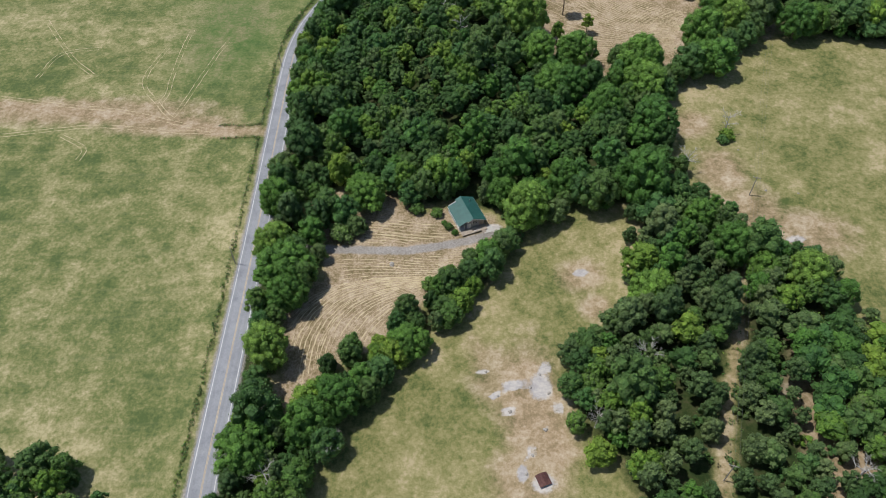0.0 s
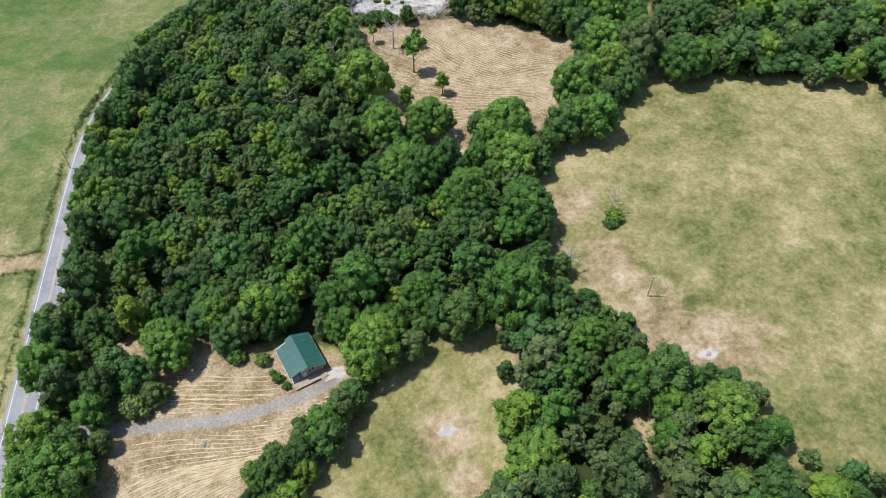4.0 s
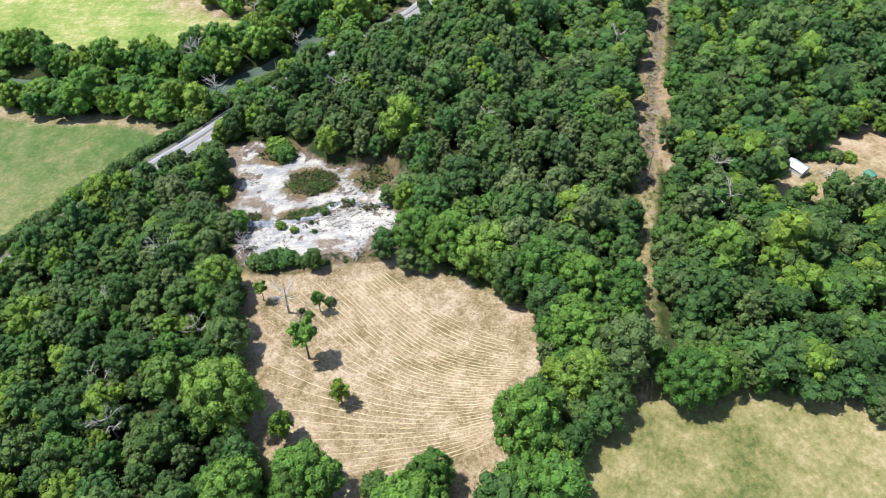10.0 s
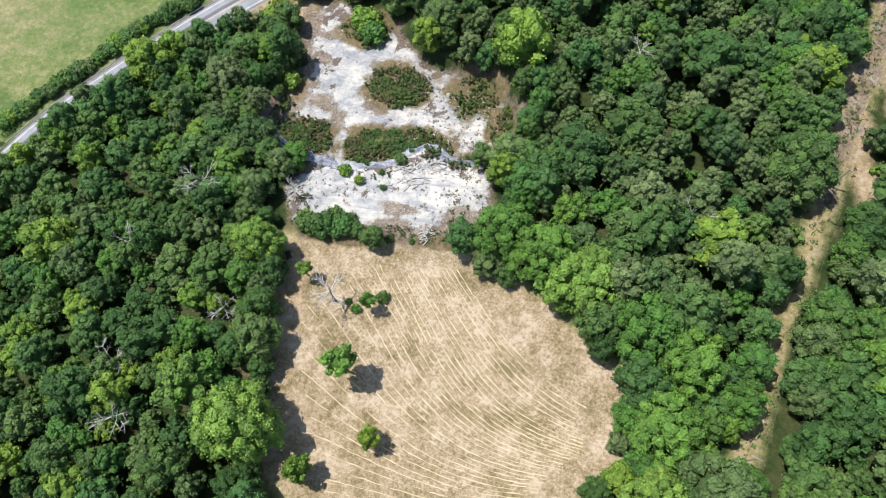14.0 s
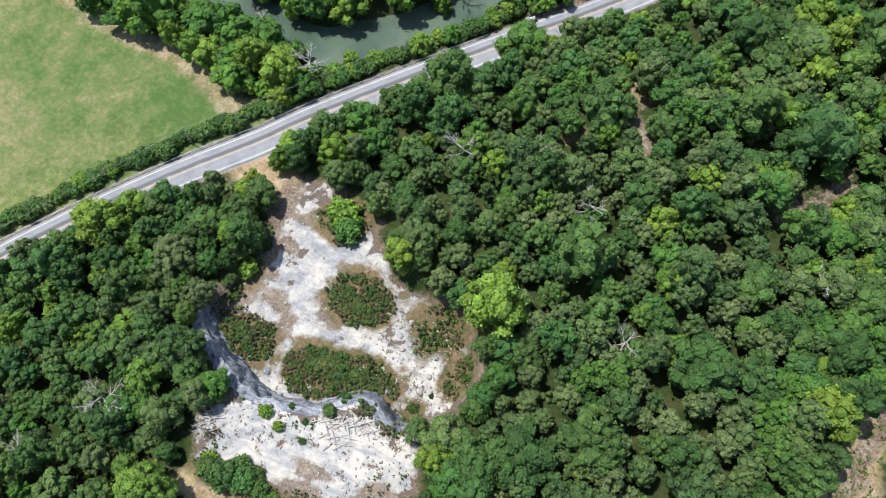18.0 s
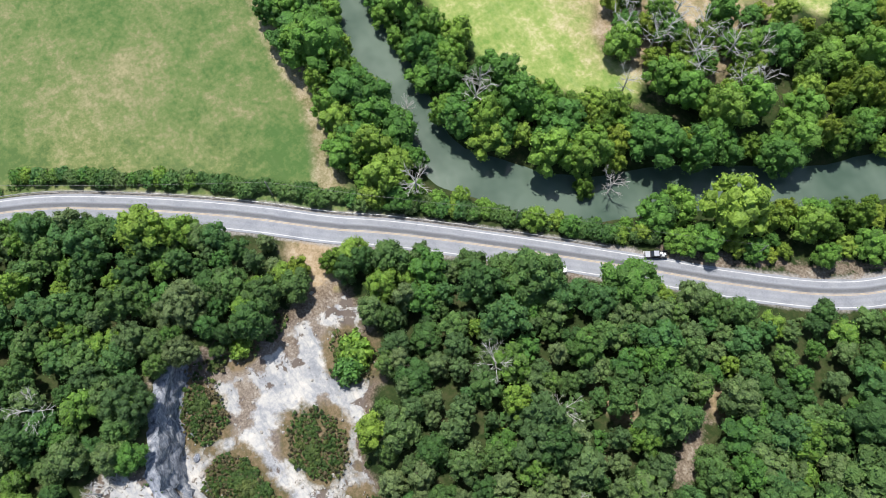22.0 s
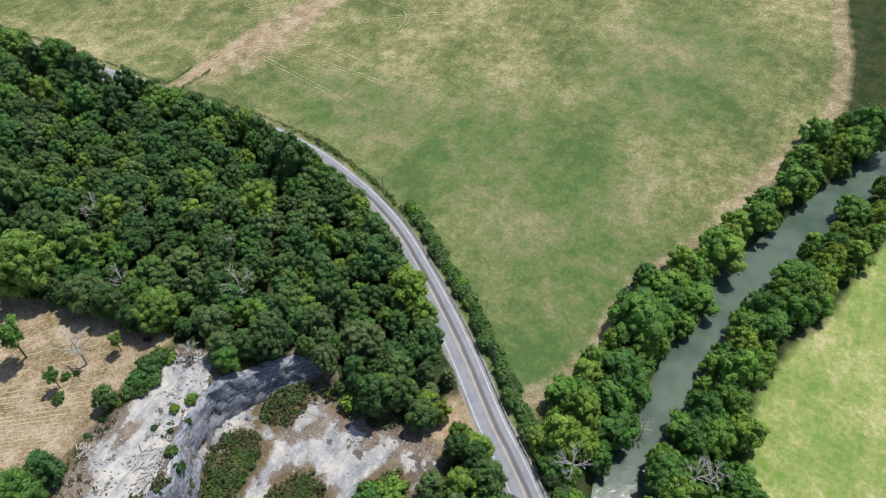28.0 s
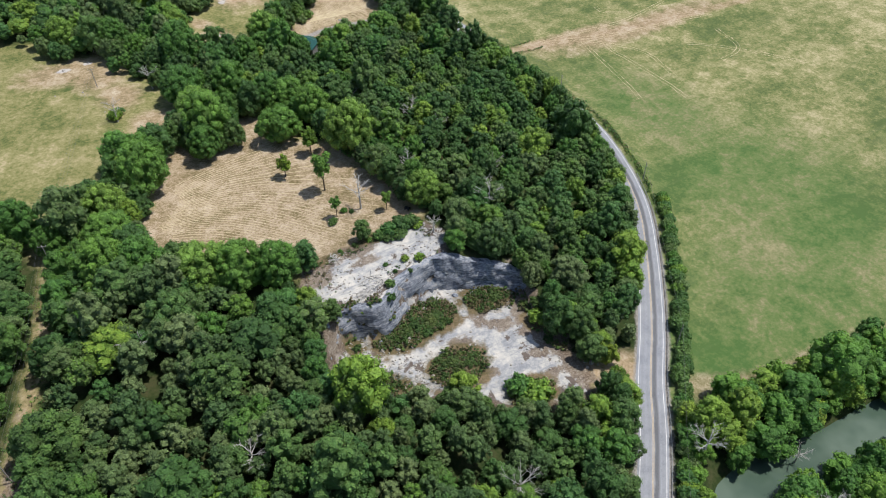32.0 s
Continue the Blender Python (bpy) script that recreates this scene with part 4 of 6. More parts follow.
def undergrowth():
    """Low leafy growth on the floor of the woods, in one mesh."""
    r = np.random.default_rng(12)
    tree_kind("low", 1.8, 1.7, 0.0, 5, 6, 0.3, 50, LEAF, 0.42, 0.0, core=False)
    x, y = r.uniform(-60, 260, 20000), r.uniform(55, 480, 20000)
    o = open_land(x, y)
    keep = (o < np.where(np.minimum(line_dist(ROW_NORTH, x, y)[0], line_dist(ROW_SOUTH, x, y)[0]) < 5, -0.2, -3.5)) & (r.random(20000) < 0.8)
    x, y, o = x[keep], y[keep], o[keep]
    gap = np.array([np.min(np.hypot(PX - a, PY - c)) for a, c in zip(x, y)])
    keep = (gap > 2.9) | (r.random(len(x)) < 0.05)
    x, y = x[keep][:700], y[keep][:700]
    z = height(x, y)
    joined_trees("undergrowth", [(px, py, pz - 0.1, "low", q, q * 0.9, a, h) for px, py, pz, q, a, h in zip(x, y, z, r.uniform(0.7, 1.5, len(x)), r.uniform(0, 6, len(x)), r.random(len(x)))], "low leafy undergrowth on the floor of the woods")


undergrowth()
for k, (x, y, s) in enumerate(BIG):
    wet_one = y > 400
    s *= 1.1
    kind, s = ("bank%d" % (k % 3), s * 1.35) if wet_one and k != 36 else ("oak%d" % (k % 3), s)
    plant(kind, x, y, s, k * 1.7, s * (1.05 + 0.12 * math.sin(k * 2.1)), "riverside_tree" if wet_one else "oak_tree", "large bright green tree on the river bank" if wet_one else "large broad-crowned green oak at the edge of open land", "tree", "large trees along the edges")
for k, (x, y, s) in enumerate(GRAND):
    plant("grand%d" % (k % 2), x, y, s, k * 2.1, None, "cedar_tree", "broad rounded olive-grey cedar above the quarry", "tree", "large cedars of the quarry")
for k, (x, y, kind, s) in enumerate(SPECIAL):
    if kind == "bush":
        plant("bush%d" % (k % 3), x, y, s, k, None, "shrub", "broad dense green shrub standing on open ground", "shrub", "broad shrubs")
    elif kind == "lime0":
        plant(kind, x, y, s, k, None, "tree", "small yellow-green tree beside the road", "tree", "yellow-green trees")
    else:
        plant(kind, x, y, s, k)


# ---- hedges, shrubs and single trees ----
def offset_line(line, off, step):
    pts = np.array(spline(line, step), float)
    tan = np.gradient(pts, axis=0)
    tan /= np.linalg.norm(tan, axis=1)[:, None]
    return pts + np.stack([tan[:, 1], -tan[:, 0]], -1) * off


def shrub(x, y, s, label, group, tall=1.0):
    k = int(rng.integers(3))
    return plant("bush%d" % k, x, y, s, rng.uniform(0, 6.28), s * tall, "shrub", label, "shrub", group)


row = offset_line([(-63.5, 66)] + ROAD[1:17], -7.0, 2.1)
for k, (x, y) in enumerate(row):
    if 330 < y and x < 62:
        big = 0.68 + 0.45 * abs(math.sin(k * 0.37)) * rng.uniform(0.5, 1.2) + (0.5 if y > 330 else 0.0)
        px, py = x + rng.uniform(-0.7, 0.7) - (1.2 if y > 330 else 0), y + rng.uniform(-1.2, 1.2) + (1.2 if y > 330 else 0)
        if inside_sd([(58, 440), (70, 446), (80, 462), (60, 462)], np.array([px]), np.array([py]))[0] > 0:
            continue
        shrub(px, py, big, "low leafy green hedge shrub along the road", "roadside hedge", 1.05)


def roadside_weeds():
    """A thin strip of tall weeds along the field's edge and the farm track, in one mesh."""
    r = np.random.default_rng(23)
    rows = []
    line = [(x, y) for x, y in offset_line([(-63.5, 20)] + ROAD[1:17], -6.7, 0.75) if y < 334 and not 213 < y < 220.5]
    line += [(-88 + 17 * k / 22, 220.9 - 0.7 * k / 22) for k in range(23)] + [(-86 + 15 * k / 16, 213.2) for k in range(17)]
    for x, y in line:
        for _ in range(2):
            s = r.uniform(0.35, 0.95) * (1.0 if x > -70 else 0.7) * (1 + 0.5 * noise.noise((x / 9, y / 9, 1)))
            px, py = x + r.uniform(-0.7, 0.7), y + r.uniform(-0.5, 0.5)
            rows.append((px, py, hz(px, py) - 0.05, "tuft%d" % (2 if r.random() < 0.12 else r.integers(2)), s, s * r.uniform(0.8, 1.4), r.uniform(0, 6), r.random()))
    strip = []
    for path, n in ((ROW_NORTH, 700), (ROW_SOUTH, 330)):
        pts = np.array(spline(path, 1.0), float)
        pts = pts[pts[:, 1] < 470]
        for k in r.integers(0, len(pts), n):
            px, py = pts[k] + r.normal(scale=2.1, size=2)
            s = r.uniform(0.2, 0.75)
            strip.append((px, py, hz(px, py) - 0.05, "tuft%d" % r.integers(3), s, s * r.uniform(0.4, 0.9), r.uniform(0, 6), r.random()))
    joined_trees("strip_weeds", strip, "low weeds and brambles along a cleared strip between woods")
    joined_trees("roadside_weeds", rows, "thin ragged strip of tall green weeds along the road")


for x, y, s in ((37, 311, 1.6), (41, 311, 2.0), (45, 311.5, 1.8), (48.5, 311, 1.2), (43, 314, 1.3), (47, 313.5, 1.0), (52, 310.5, 0.6), (57, 310, 0.5), (42, 313, 1.1), (36, 313, 1.0), (62, 310.3, 0.45), (71, 312, 0.5),
                (43, 326, 0.95), (47, 324, 0.75), (53, 323, 0.5), (56, 331, 0.9), (58, 334.5, 0.95), (52, 327, 0.45), (67, 334, 0.8), (48, 329, 0.5)):
    shrub(x, y, s, "green shrub on the pale quarry bench", "shrubs of the quarry")
SCRUBS = []
for x, y, s in ((47, 360, 0.9), (51, 357, 1.0), (48, 356, 0.7), (52, 361, 0.6), (45, 357, 0.55), (49, 341, 1.3), (53, 340, 1.4), (46, 340, 1.2), (57, 341, 1.1), (51, 343.5, 1.1), (47, 343, 1.0), (55, 343, 0.6), (50, 343, 0.7), (44, 342, 0.6),
                (26, 342, 1.1), (29, 339, 0.9), (23, 343, 0.8), (30, 343, 0.5), (80, 350, 0.8), (78, 346, 0.6), (81, 354, 0.9), (67, 369, 0.9), (64, 368.5, 0.7), (37, 380, 1.2), (40, 374, 1.3), (36, 375, 1.0), (41, 379, 0.9), (72, 339, 0.7),
                (61, 366, 0.5), (75, 343, 0.35), (71, 356, 0.3), (22, 364, 0.8), (18, 352, 1.0), (20, 349, 0.8), (62, 340, 0.6)):
    SCRUBS.append((x, y, s))


def quarry_scrub():
    """Patches of low scrub on the quarry's floor and bench, in one mesh."""
    r = np.random.default_rng(19)
    for k in range(3):
        tree_kind("tuft%d" % k, 1.0, 1.35, 0.0, 3, 10, 0.16, 80 + k, DRY_LEAF if k == 2 else SCRUB, 0.42, 0.0, core=False)
        tree_kind("brush%d" % k, 1.8, 1.9, 0.0, 16, 34, 0.15, 130 + k, SCRUB, 0.34, -0.1)
    rows = []
    for cx, cy, rx, ry, n in ((50, 359, 8.5, 6.5, 170), (47, 338.5, 8, 6, 200), (58, 341, 9, 5, 160), (28, 341, 7, 5, 120), (71, 358, 6, 7, 60), (80, 349, 3, 5, 26), (67, 368, 3, 2, 12), (20, 362, 3, 9, 34), (38, 377, 7, 6, 40),
                              (68, 334, 7, 3, 50), (46, 311, 11, 2.4, 70), (63, 312, 9, 2, 40), (21, 346, 4, 6, 20), (45, 327, 9, 2.5, 14), (73, 318, 5, 8, 22), (34, 316, 4, 6, 20)):
        for _ in range(int(n * 1.25)):
            a, q = r.uniform(0, 6.28), r.random() ** 0.6
            x, y, s = cx + rx * q * math.cos(a), cy + ry * q * math.sin(a), r.uniform(0.35, 1.0) * (1.6 if cy > 332 else 0.85)
            rows.append((x, y, hz(x, y) - 0.05, "tuft%d" % (2 if r.random() < 0.36 else r.integers(2)), s, s * r.uniform(0.5, 1.0), r.uniform(0, 6), r.random()))
    joined_trees("scrub", rows, "patches of low green and dry brown scrub on quarry rock")


quarry_scrub()
for k, (x, y, s) in enumerate(SCRUBS):
    plant("brush%d" % (k % 3), x, y, s * 1.15, k * 1.9, s * 0.9, "shrub", "low olive shrub among dry brown scrub on the quarry floor", "shrub", "shrubs of the quarry")
roadside_weeds()
for x, y, s in ((57.5, 296, 0.95), (52, 292.5, 0.7), (50, 294, 0.5), (101.5, 196.5, 1.6), (99.5, 194.5, 1.3)):
    shrub(x, y, s, "dense dark green bush standing in the field", "bushes of the fields")
for x, y, s in ((-4, 138, 1.6), (1, 142, 1.5), (7, 137, 1.8), (11, 143, 1.6), (-14, 120, 1.7), (-20, 112, 1.5), (17, 148, 1.7), (20, 152, 1.5), (2, 163, 0.9), (4, 160.5, 0.7), (0.5, 165, 0.6), (-2, 169, 1.2), (-32, 166, 1.6), (-28, 163, 1.4), (-9, 171, 1.5)):
    shrub(x, y, s, "leafy hedgerow shrub beside the mown meadow", "hedgerow of the meadow", 1.1)
for x, y, kind, s in ((52.3, 278.5, "slim0", 1.6), (60.6, 264.5, "slim1", 1.15), (47.2, 256.2, "slim1", 1.35), (39.5, 299, "slim0", 0.8), (55, 293.5, "slim0", 0.85)):
    plant(kind, x, y, s, x, s * 0.97, "field_tree", "slender lone tree standing in the stubble field", "tree", "lone trees of the field")

# dead trees: bare grey trunks and limbs
DEAD = []
for k in range(3):
    r2 = np.random.default_rng(70 + k)
    bm = trunk_bm(r2, 8.0, 0.24, 3.4, 9, True)
    me = bpy.data.meshes.new("dead_tree")
    bm.to_mesh(me)
    bm.free()
    me.materials.append(DEADWOOD)
    DEAD.append(me)
for k, (x, y, s) in enumerate(((101.3, 199, 1.0), (83, 180, 1.15), (21, 236, 1.2), (7.5, 261, 1.2), (10.6, 316, 1.45), (3.2, 272.3, 1.2), (176, 316, 1.3), (208, 277, 1.1), (190, 274, 1.1), (178, 332, 1.2), (259, 363, 1.3), (111, 366, 1.25),
                              (61, 402, 1.25), (12, 415, 1.25), (1.5, 443, 1.35), (41.6, 457, 1.0), (56, 105, 1.15), (-46, 75, 1.2), (-30, 83, 1.0), (40, 87, 1.0), (100, 70, 1.1), (-57, 78, 1.0), (46.5, 294, 1.45), (33, 318, 0.8), (125, 322, 1.2),
                              (3, 496, 1.1), (8, 501, 1.3), (14, 503, 1.4), (22, 506, 1.3), (31, 509, 1.3), (17, 498, 1.2), (36, 513, 1.2), (-2, 447, 1.2), (26, 500, 1.3), (40, 503, 1.2), (8, 490, 1.2), (16, 494, 1.1), (30, 497, 1.2), (44, 508, 1.1), (22, 478, 1.0), (-10, 428, 0.8), (12, 281, 1.1), (24, 287, 1.0), (78, 407, 1.1), (150, 395, 1.2), (168, 410, 1.2), (200, 300, 1.1), (230, 290, 1.2), (95, 395, 1.1), (-2, 300, 1.1))):
    ob = tagged(new("dead_tree", DEAD[k % 3]), "bare grey dead tree with spreading leafless limbs", "dead tree", "dead trees")
    tall = 1.0 if k == 22 else 1.15
    s *= 1.15 if y > 485 else 1.1 if y > 400 else 1.0
    ob.matrix_world = Matrix.Translation((x, y, hz(x, y) - 0.1)) @ Matrix.Rotation(k * 1.3, 4, "Z") @ Matrix.Diagonal((s * 1.05, s * 1.05, s * tall, 1))

# ---- hay swaths ----
STRAW = plain("straw", [(0.37, 0.3, 0.175), (0.48, 0.4, 0.26), (0.58, 0.5, 0.35)], 2.5, 0.95, bump_d=0.05)


def field_sd(outline, x, y):
    return float(inside_sd(outline, np.array([x]), np.array([y]))[0])


def swaths(name, outline, seed_pts, angle, label, mat, margin=1.2, wide=0.36):
    """Low ridges of cut hay that follow a bending direction over the field."""
    r = np.random.default_rng(8)
    vs, fs = [], []
    for sx, sy in seed_pts:
        for sgn in (-1, 1):
            x, y, run = sx, sy, []
            for _ in range(60):
                if field_sd(outline, x, y) < margin:
                    break
                run.append((x, y))
                t = angle(x, y)
                x, y = x + sgn * 1.7 * math.cos(t), y + sgn * 1.7 * math.sin(t)
            if sgn == -1:
                first = run
        pts = first[::-1] + [q for q in run[1:]]
        if len(pts) < 4:
            continue
        p = np.array(pts) + r.uniform(-0.12, 0.12, (len(pts), 2))
        tan = np.gradient(p, axis=0)
        tan /= np.linalg.norm(tan, axis=1)[:, None]
        nrm = np.stack([tan[:, 1], -tan[:, 0]], -1)
        w = r.uniform(0.06, wide, (len(p), 1))
        w[r.random(len(p)) < 0.28] = 0.02
        w[line_dist(DRIVE, p[:, 0], p[:, 1])[0] < 3.2] = 0.0
        z = height(p[:, 0], p[:, 1])[:, None]
        z[w == 0.0] -= 0.3
        rel = np.array([noise.noise((a / 5, e / 5, 0)) + 0.6 * noise.noise((a / 17, e / 17, 3)) for a, e in p])[:, None] * 0.22
        base = len(vs) and sum(len(v) for v in vs) or 0
        n = len(p)
        lo, hi = z + rel - 0.08, z + rel + r.uniform(0.06, 0.16, (n, 1))
        vs.append(np.concatenate([np.hstack([p - nrm * w, lo]), np.hstack([p, hi]), np.hstack([p + nrm * w, lo])]))
        i = np.arange(n - 1)
        for c in (0, 1):
            fs.append(np.stack([base + c * n + i, base + c * n + i + 1, base + (c + 1) * n + i + 1, base + (c + 1) * n + i], -1))
    ob = new(name, mesh_of(name, np.concatenate(vs), np.concatenate(fs), mat))
    return tagged(ob, label, "hay", kind="stuff")


swaths("hay_swaths", HAY_NORTH, [(72 + 0.25 * (i - 28), 226 + 1.45 * i) for i in range(57)], lambda x, y: radians(20 - 62 * float(ease((y - 238) / 52)) + 12 * math.sin(x / 14)), "rows of cut straw-coloured hay on stubble", STRAW, 4.2, 0.27)
swaths("hay_swaths", HAY_SOUTH, [(-47 + 1.3 * i, 128 - 0.35 * i) for i in range(34)] + [(-20, 136 + 1.25 * i) for i in range(22)] + [(-10, 158 + 1.3 * i) for i in range(8)],
       lambda x, y: radians(78 - 80 * float(ease((y - 112) / 40)) + 10 * math.sin(x / 9)), "rows of cut straw-coloured hay on a small meadow", STRAW)

TRACKS = [[(-107.3, 225.1), (-114.4, 233.8), (-113.2, 241.8), (-114.1, 254.4), (-114.2, 276.8), (-113.5, 288.9)],
          [(-109.6, 227.0), (-117.9, 237.8), (-123.8, 246.0), (-125.4, 254.5), (-123.6, 265.4), (-121.2, 274.6)],
          [(-89.9, 217.5), (-106.9, 223.2), (-128.3, 230.1), (-154.3, 234.2), (-181.3, 239.4)],
          [(-89.8, 216.6), (-106.8, 217.7), (-137.7, 220.7), (-171.9, 215.5)],
          [(-107.6, 226.1), (-104.9, 235.7), (-98.7, 267.4), (-95.6, 279.0)],
          [(-137.4, 201.3), (-137.3, 208.1), (-148.0, 215.3)],
          [(-148.2, 254.7), (-161.7, 268.1), (-182.6, 297.1)],
          [(-171.0, 252.8), (-166.5, 270.4), (-150.4, 274.9)]]


def wheel_tracks():
    """Pale lines pressed into the dry grass by wheels, in pairs, in one mesh."""
    r = np.random.default_rng(31)
    vs, fs, base = [], [], 0
    for path in TRACKS:
        fine = np.array(spline(path, 1.6), float)
        tan = np.gradient(fine, axis=0)
        tan /= np.linalg.norm(tan, axis=1)[:, None]
        nrm = np.stack([tan[:, 1], -tan[:, 0]], -1)
        for side in (-0.85, 0.85):
            p = fine + nrm * side + r.normal(scale=0.06, size=fine.shape)
            w = r.uniform(0.1, 0.3, (len(p), 1))
            w[r.random(len(p)) < 0.22] = 0.01
            rel = np.array([noise.noise((a / 5, e / 5, 0)) + 0.6 * noise.noise((a / 17, e / 17, 3)) for a, e in p])[:, None] * 0.22
            z = height(p[:, 0], p[:, 1])[:, None] + rel
            vs.append(np.concatenate([np.hstack([p - nrm * w, z - 0.05]), np.hstack([p, z + 0.06]), np.hstack([p + nrm * w, z - 0.05])]))
            n, i = len(p), np.arange(len(p) - 1)
            for c in (0, 1):
                fs.append(np.stack([base + c * n + i, base + c * n + i + 1, base + (c + 1) * n + i + 1, base + (c + 1) * n + i], -1))
            base += 3 * n
    tagged(new("wheel_tracks", mesh_of("wheel_tracks", np.concatenate(vs), np.concatenate(fs), STRAW)), "pale wheel tracks pressed into dry field grass", "wheel tracks", kind="stuff")


wheel_tracks()

# ---- quarry face, boulders and brush ----
def strata_material():
    """Blue-grey rock in thin tilted beds, with pale dust on the ledges."""
    m, nodes, links, b = material("grey_rock", 0.85)
    tc = nodes.new("ShaderNodeTexCoord")
    mp = nodes.new("ShaderNodeMapping")
    mp.inputs["Rotation"].default_value, mp.inputs["Scale"].default_value = (0.12, 0.08, 0), (0.22, 0.22, 2.4)
    bed = nodes.new("ShaderNodeTexNoise")
    bed.inputs["Scale"].default_value, bed.inputs["Detail"].default_value, bed.inputs["Roughness"].default_value = 1.0, 8.0, 0.72
    links.new(tc.outputs["Object"], mp.inputs["Vector"])
    links.new(mp.outputs["Vector"], bed.inputs["Vector"])
    grit = noise_node(nodes, links, 1.1, 8.0, 0.7)
    f = calc(nodes, links, "ADD", calc(nodes, links, "MULTIPLY", bed.outputs["Fac"], 0.6), calc(nodes, links, "MULTIPLY", grit.outputs["Fac"], 0.4))
    col = ramp(nodes, links, f, [(0.38, (0.05, 0.055, 0.07)), (0.46, (0.15, 0.165, 0.2)), (0.52, (0.25, 0.27, 0.31)), (0.58, (0.4, 0.4, 0.41)), (0.66, (0.52, 0.5, 0.46))])
    links.new(col, b.inputs["Base Color"])
    bump(nodes, links, f, b, 0.8, 0.35)
    return m


SLATE = strata_material()
PALE = plain("pale_rock", [(0.18, 0.15, 0.12), (0.35, 0.33, 0.30), (0.5, 0.48, 0.44)], 1.4, 0.9, bump_d=0.06)
FACE = [(11, 352), (13, 345), (18, 339), (24, 334.6), (29, 332.4), (35, 329.6), (41, 328.2), (47, 328.8), (52, 330), (56, 332.8), (60, 335.6), (64, 336.2), (69, 333.4), (75, 333), (80, 336), (83, 341)]


def rock_face():
    """A broken quarry wall of ledges and blocks along the foot of the bench."""
    pts = np.array(spline(FACE, 0.9), float)
    tan = np.gradient(pts, axis=0)
    tan /= np.linalg.norm(tan, axis=1)[:, None]
    out = np.stack([-tan[:, 1], tan[:, 0]], -1)
    rows, n = 11, len(pts)
    tops = height(pts[:, 0] - out[:, 0] * 3.0, pts[:, 1] - out[:, 1] * 3.0) + 0.35
    feet = height(pts[:, 0] + out[:, 0] * 4.2, pts[:, 1] + out[:, 1] * 4.2) - 0.5
    backs = height(pts[:, 0] - out[:, 0] * 2.6, pts[:, 1] - out[:, 1] * 2.6) - 0.35
    vs = []
    for j in range(rows):
        v = j / (rows - 1)
        for i in range(n):
            x, y = pts[i]
            end = min(1.0, i / 6, (n - 1 - i) / 8)
            foot = feet[i]
            top = foot + (tops[i] - foot) * (0.25 + 0.75 * end)
            cell = noise.cell((i * 0.34, j * 0.55, 2.0))
            push = 3.0 * (1 - v) + 0.1 + 0.6 * noise.noise((x / 3.2, y / 3.2, v * 3)) + 0.55 * cell + 0.6 * noise.noise((x * 1.3, y * 1.3, v * 9))
            z = foot + (top - foot) * v + 0.25 * noise.noise((x, y, j)) * (0 < j < rows - 1)
            vs.append((x + out[i, 0] * push, y + out[i, 1] * push, z))
    for i in range(n):
        x, y = pts[i] - out[i] * 2.6
        vs.append((x, y, backs[i]))
    f = []
    for j in range(rows):
        for i in range(n - 1):
            a, b = j * n + i, (j + 1) * n + i
            f.append((a, a + 1, b + 1, b))
    ob = new("quarry_face", mesh_of("quarry_face", np.array(vs), np.array(f), SLATE))
    return tagged(ob, "broken dark grey quarry wall with ledges below a pale bench", "rock face", kind="structure")


rock_face()


def boulder_mesh(seed, mat):
    r = random.Random(seed)
    bm = bmesh.new()
    bmesh.ops.create_icosphere(bm, subdivisions=2, radius=1.0)
    for v in bm.verts:
        k = 1 + 0.28 * noise.noise(v.co * 1.3 + Vector((seed * 7, 0, 0)))
        v.co = Vector((v.co.x * 1.1, v.co.y * 0.85, v.co.z * 0.6)) * k
    for _ in range(5):
        d = Vector((r.uniform(-1, 1), r.uniform(-1, 1), r.uniform(-0.2, 1))).normalized()
        bmesh.ops.bisect_plane(bm, geom=bm.verts[:] + bm.edges[:] + bm.faces[:], plane_co=d * 0.66, plane_no=d, clear_outer=True)
        bmesh.ops.holes_fill(bm, edges=[e for e in bm.edges if e.is_boundary])
    me = bpy.data.meshes.new("boulder")
    bm.to_mesh(me)
    bm.free()
    me.materials.append(mat)
    return me


BOULDERS = [boulder_mesh(k, PALE) for k in range(4)] + [boulder_mesh(k + 9, SLATE) for k in range(2)]
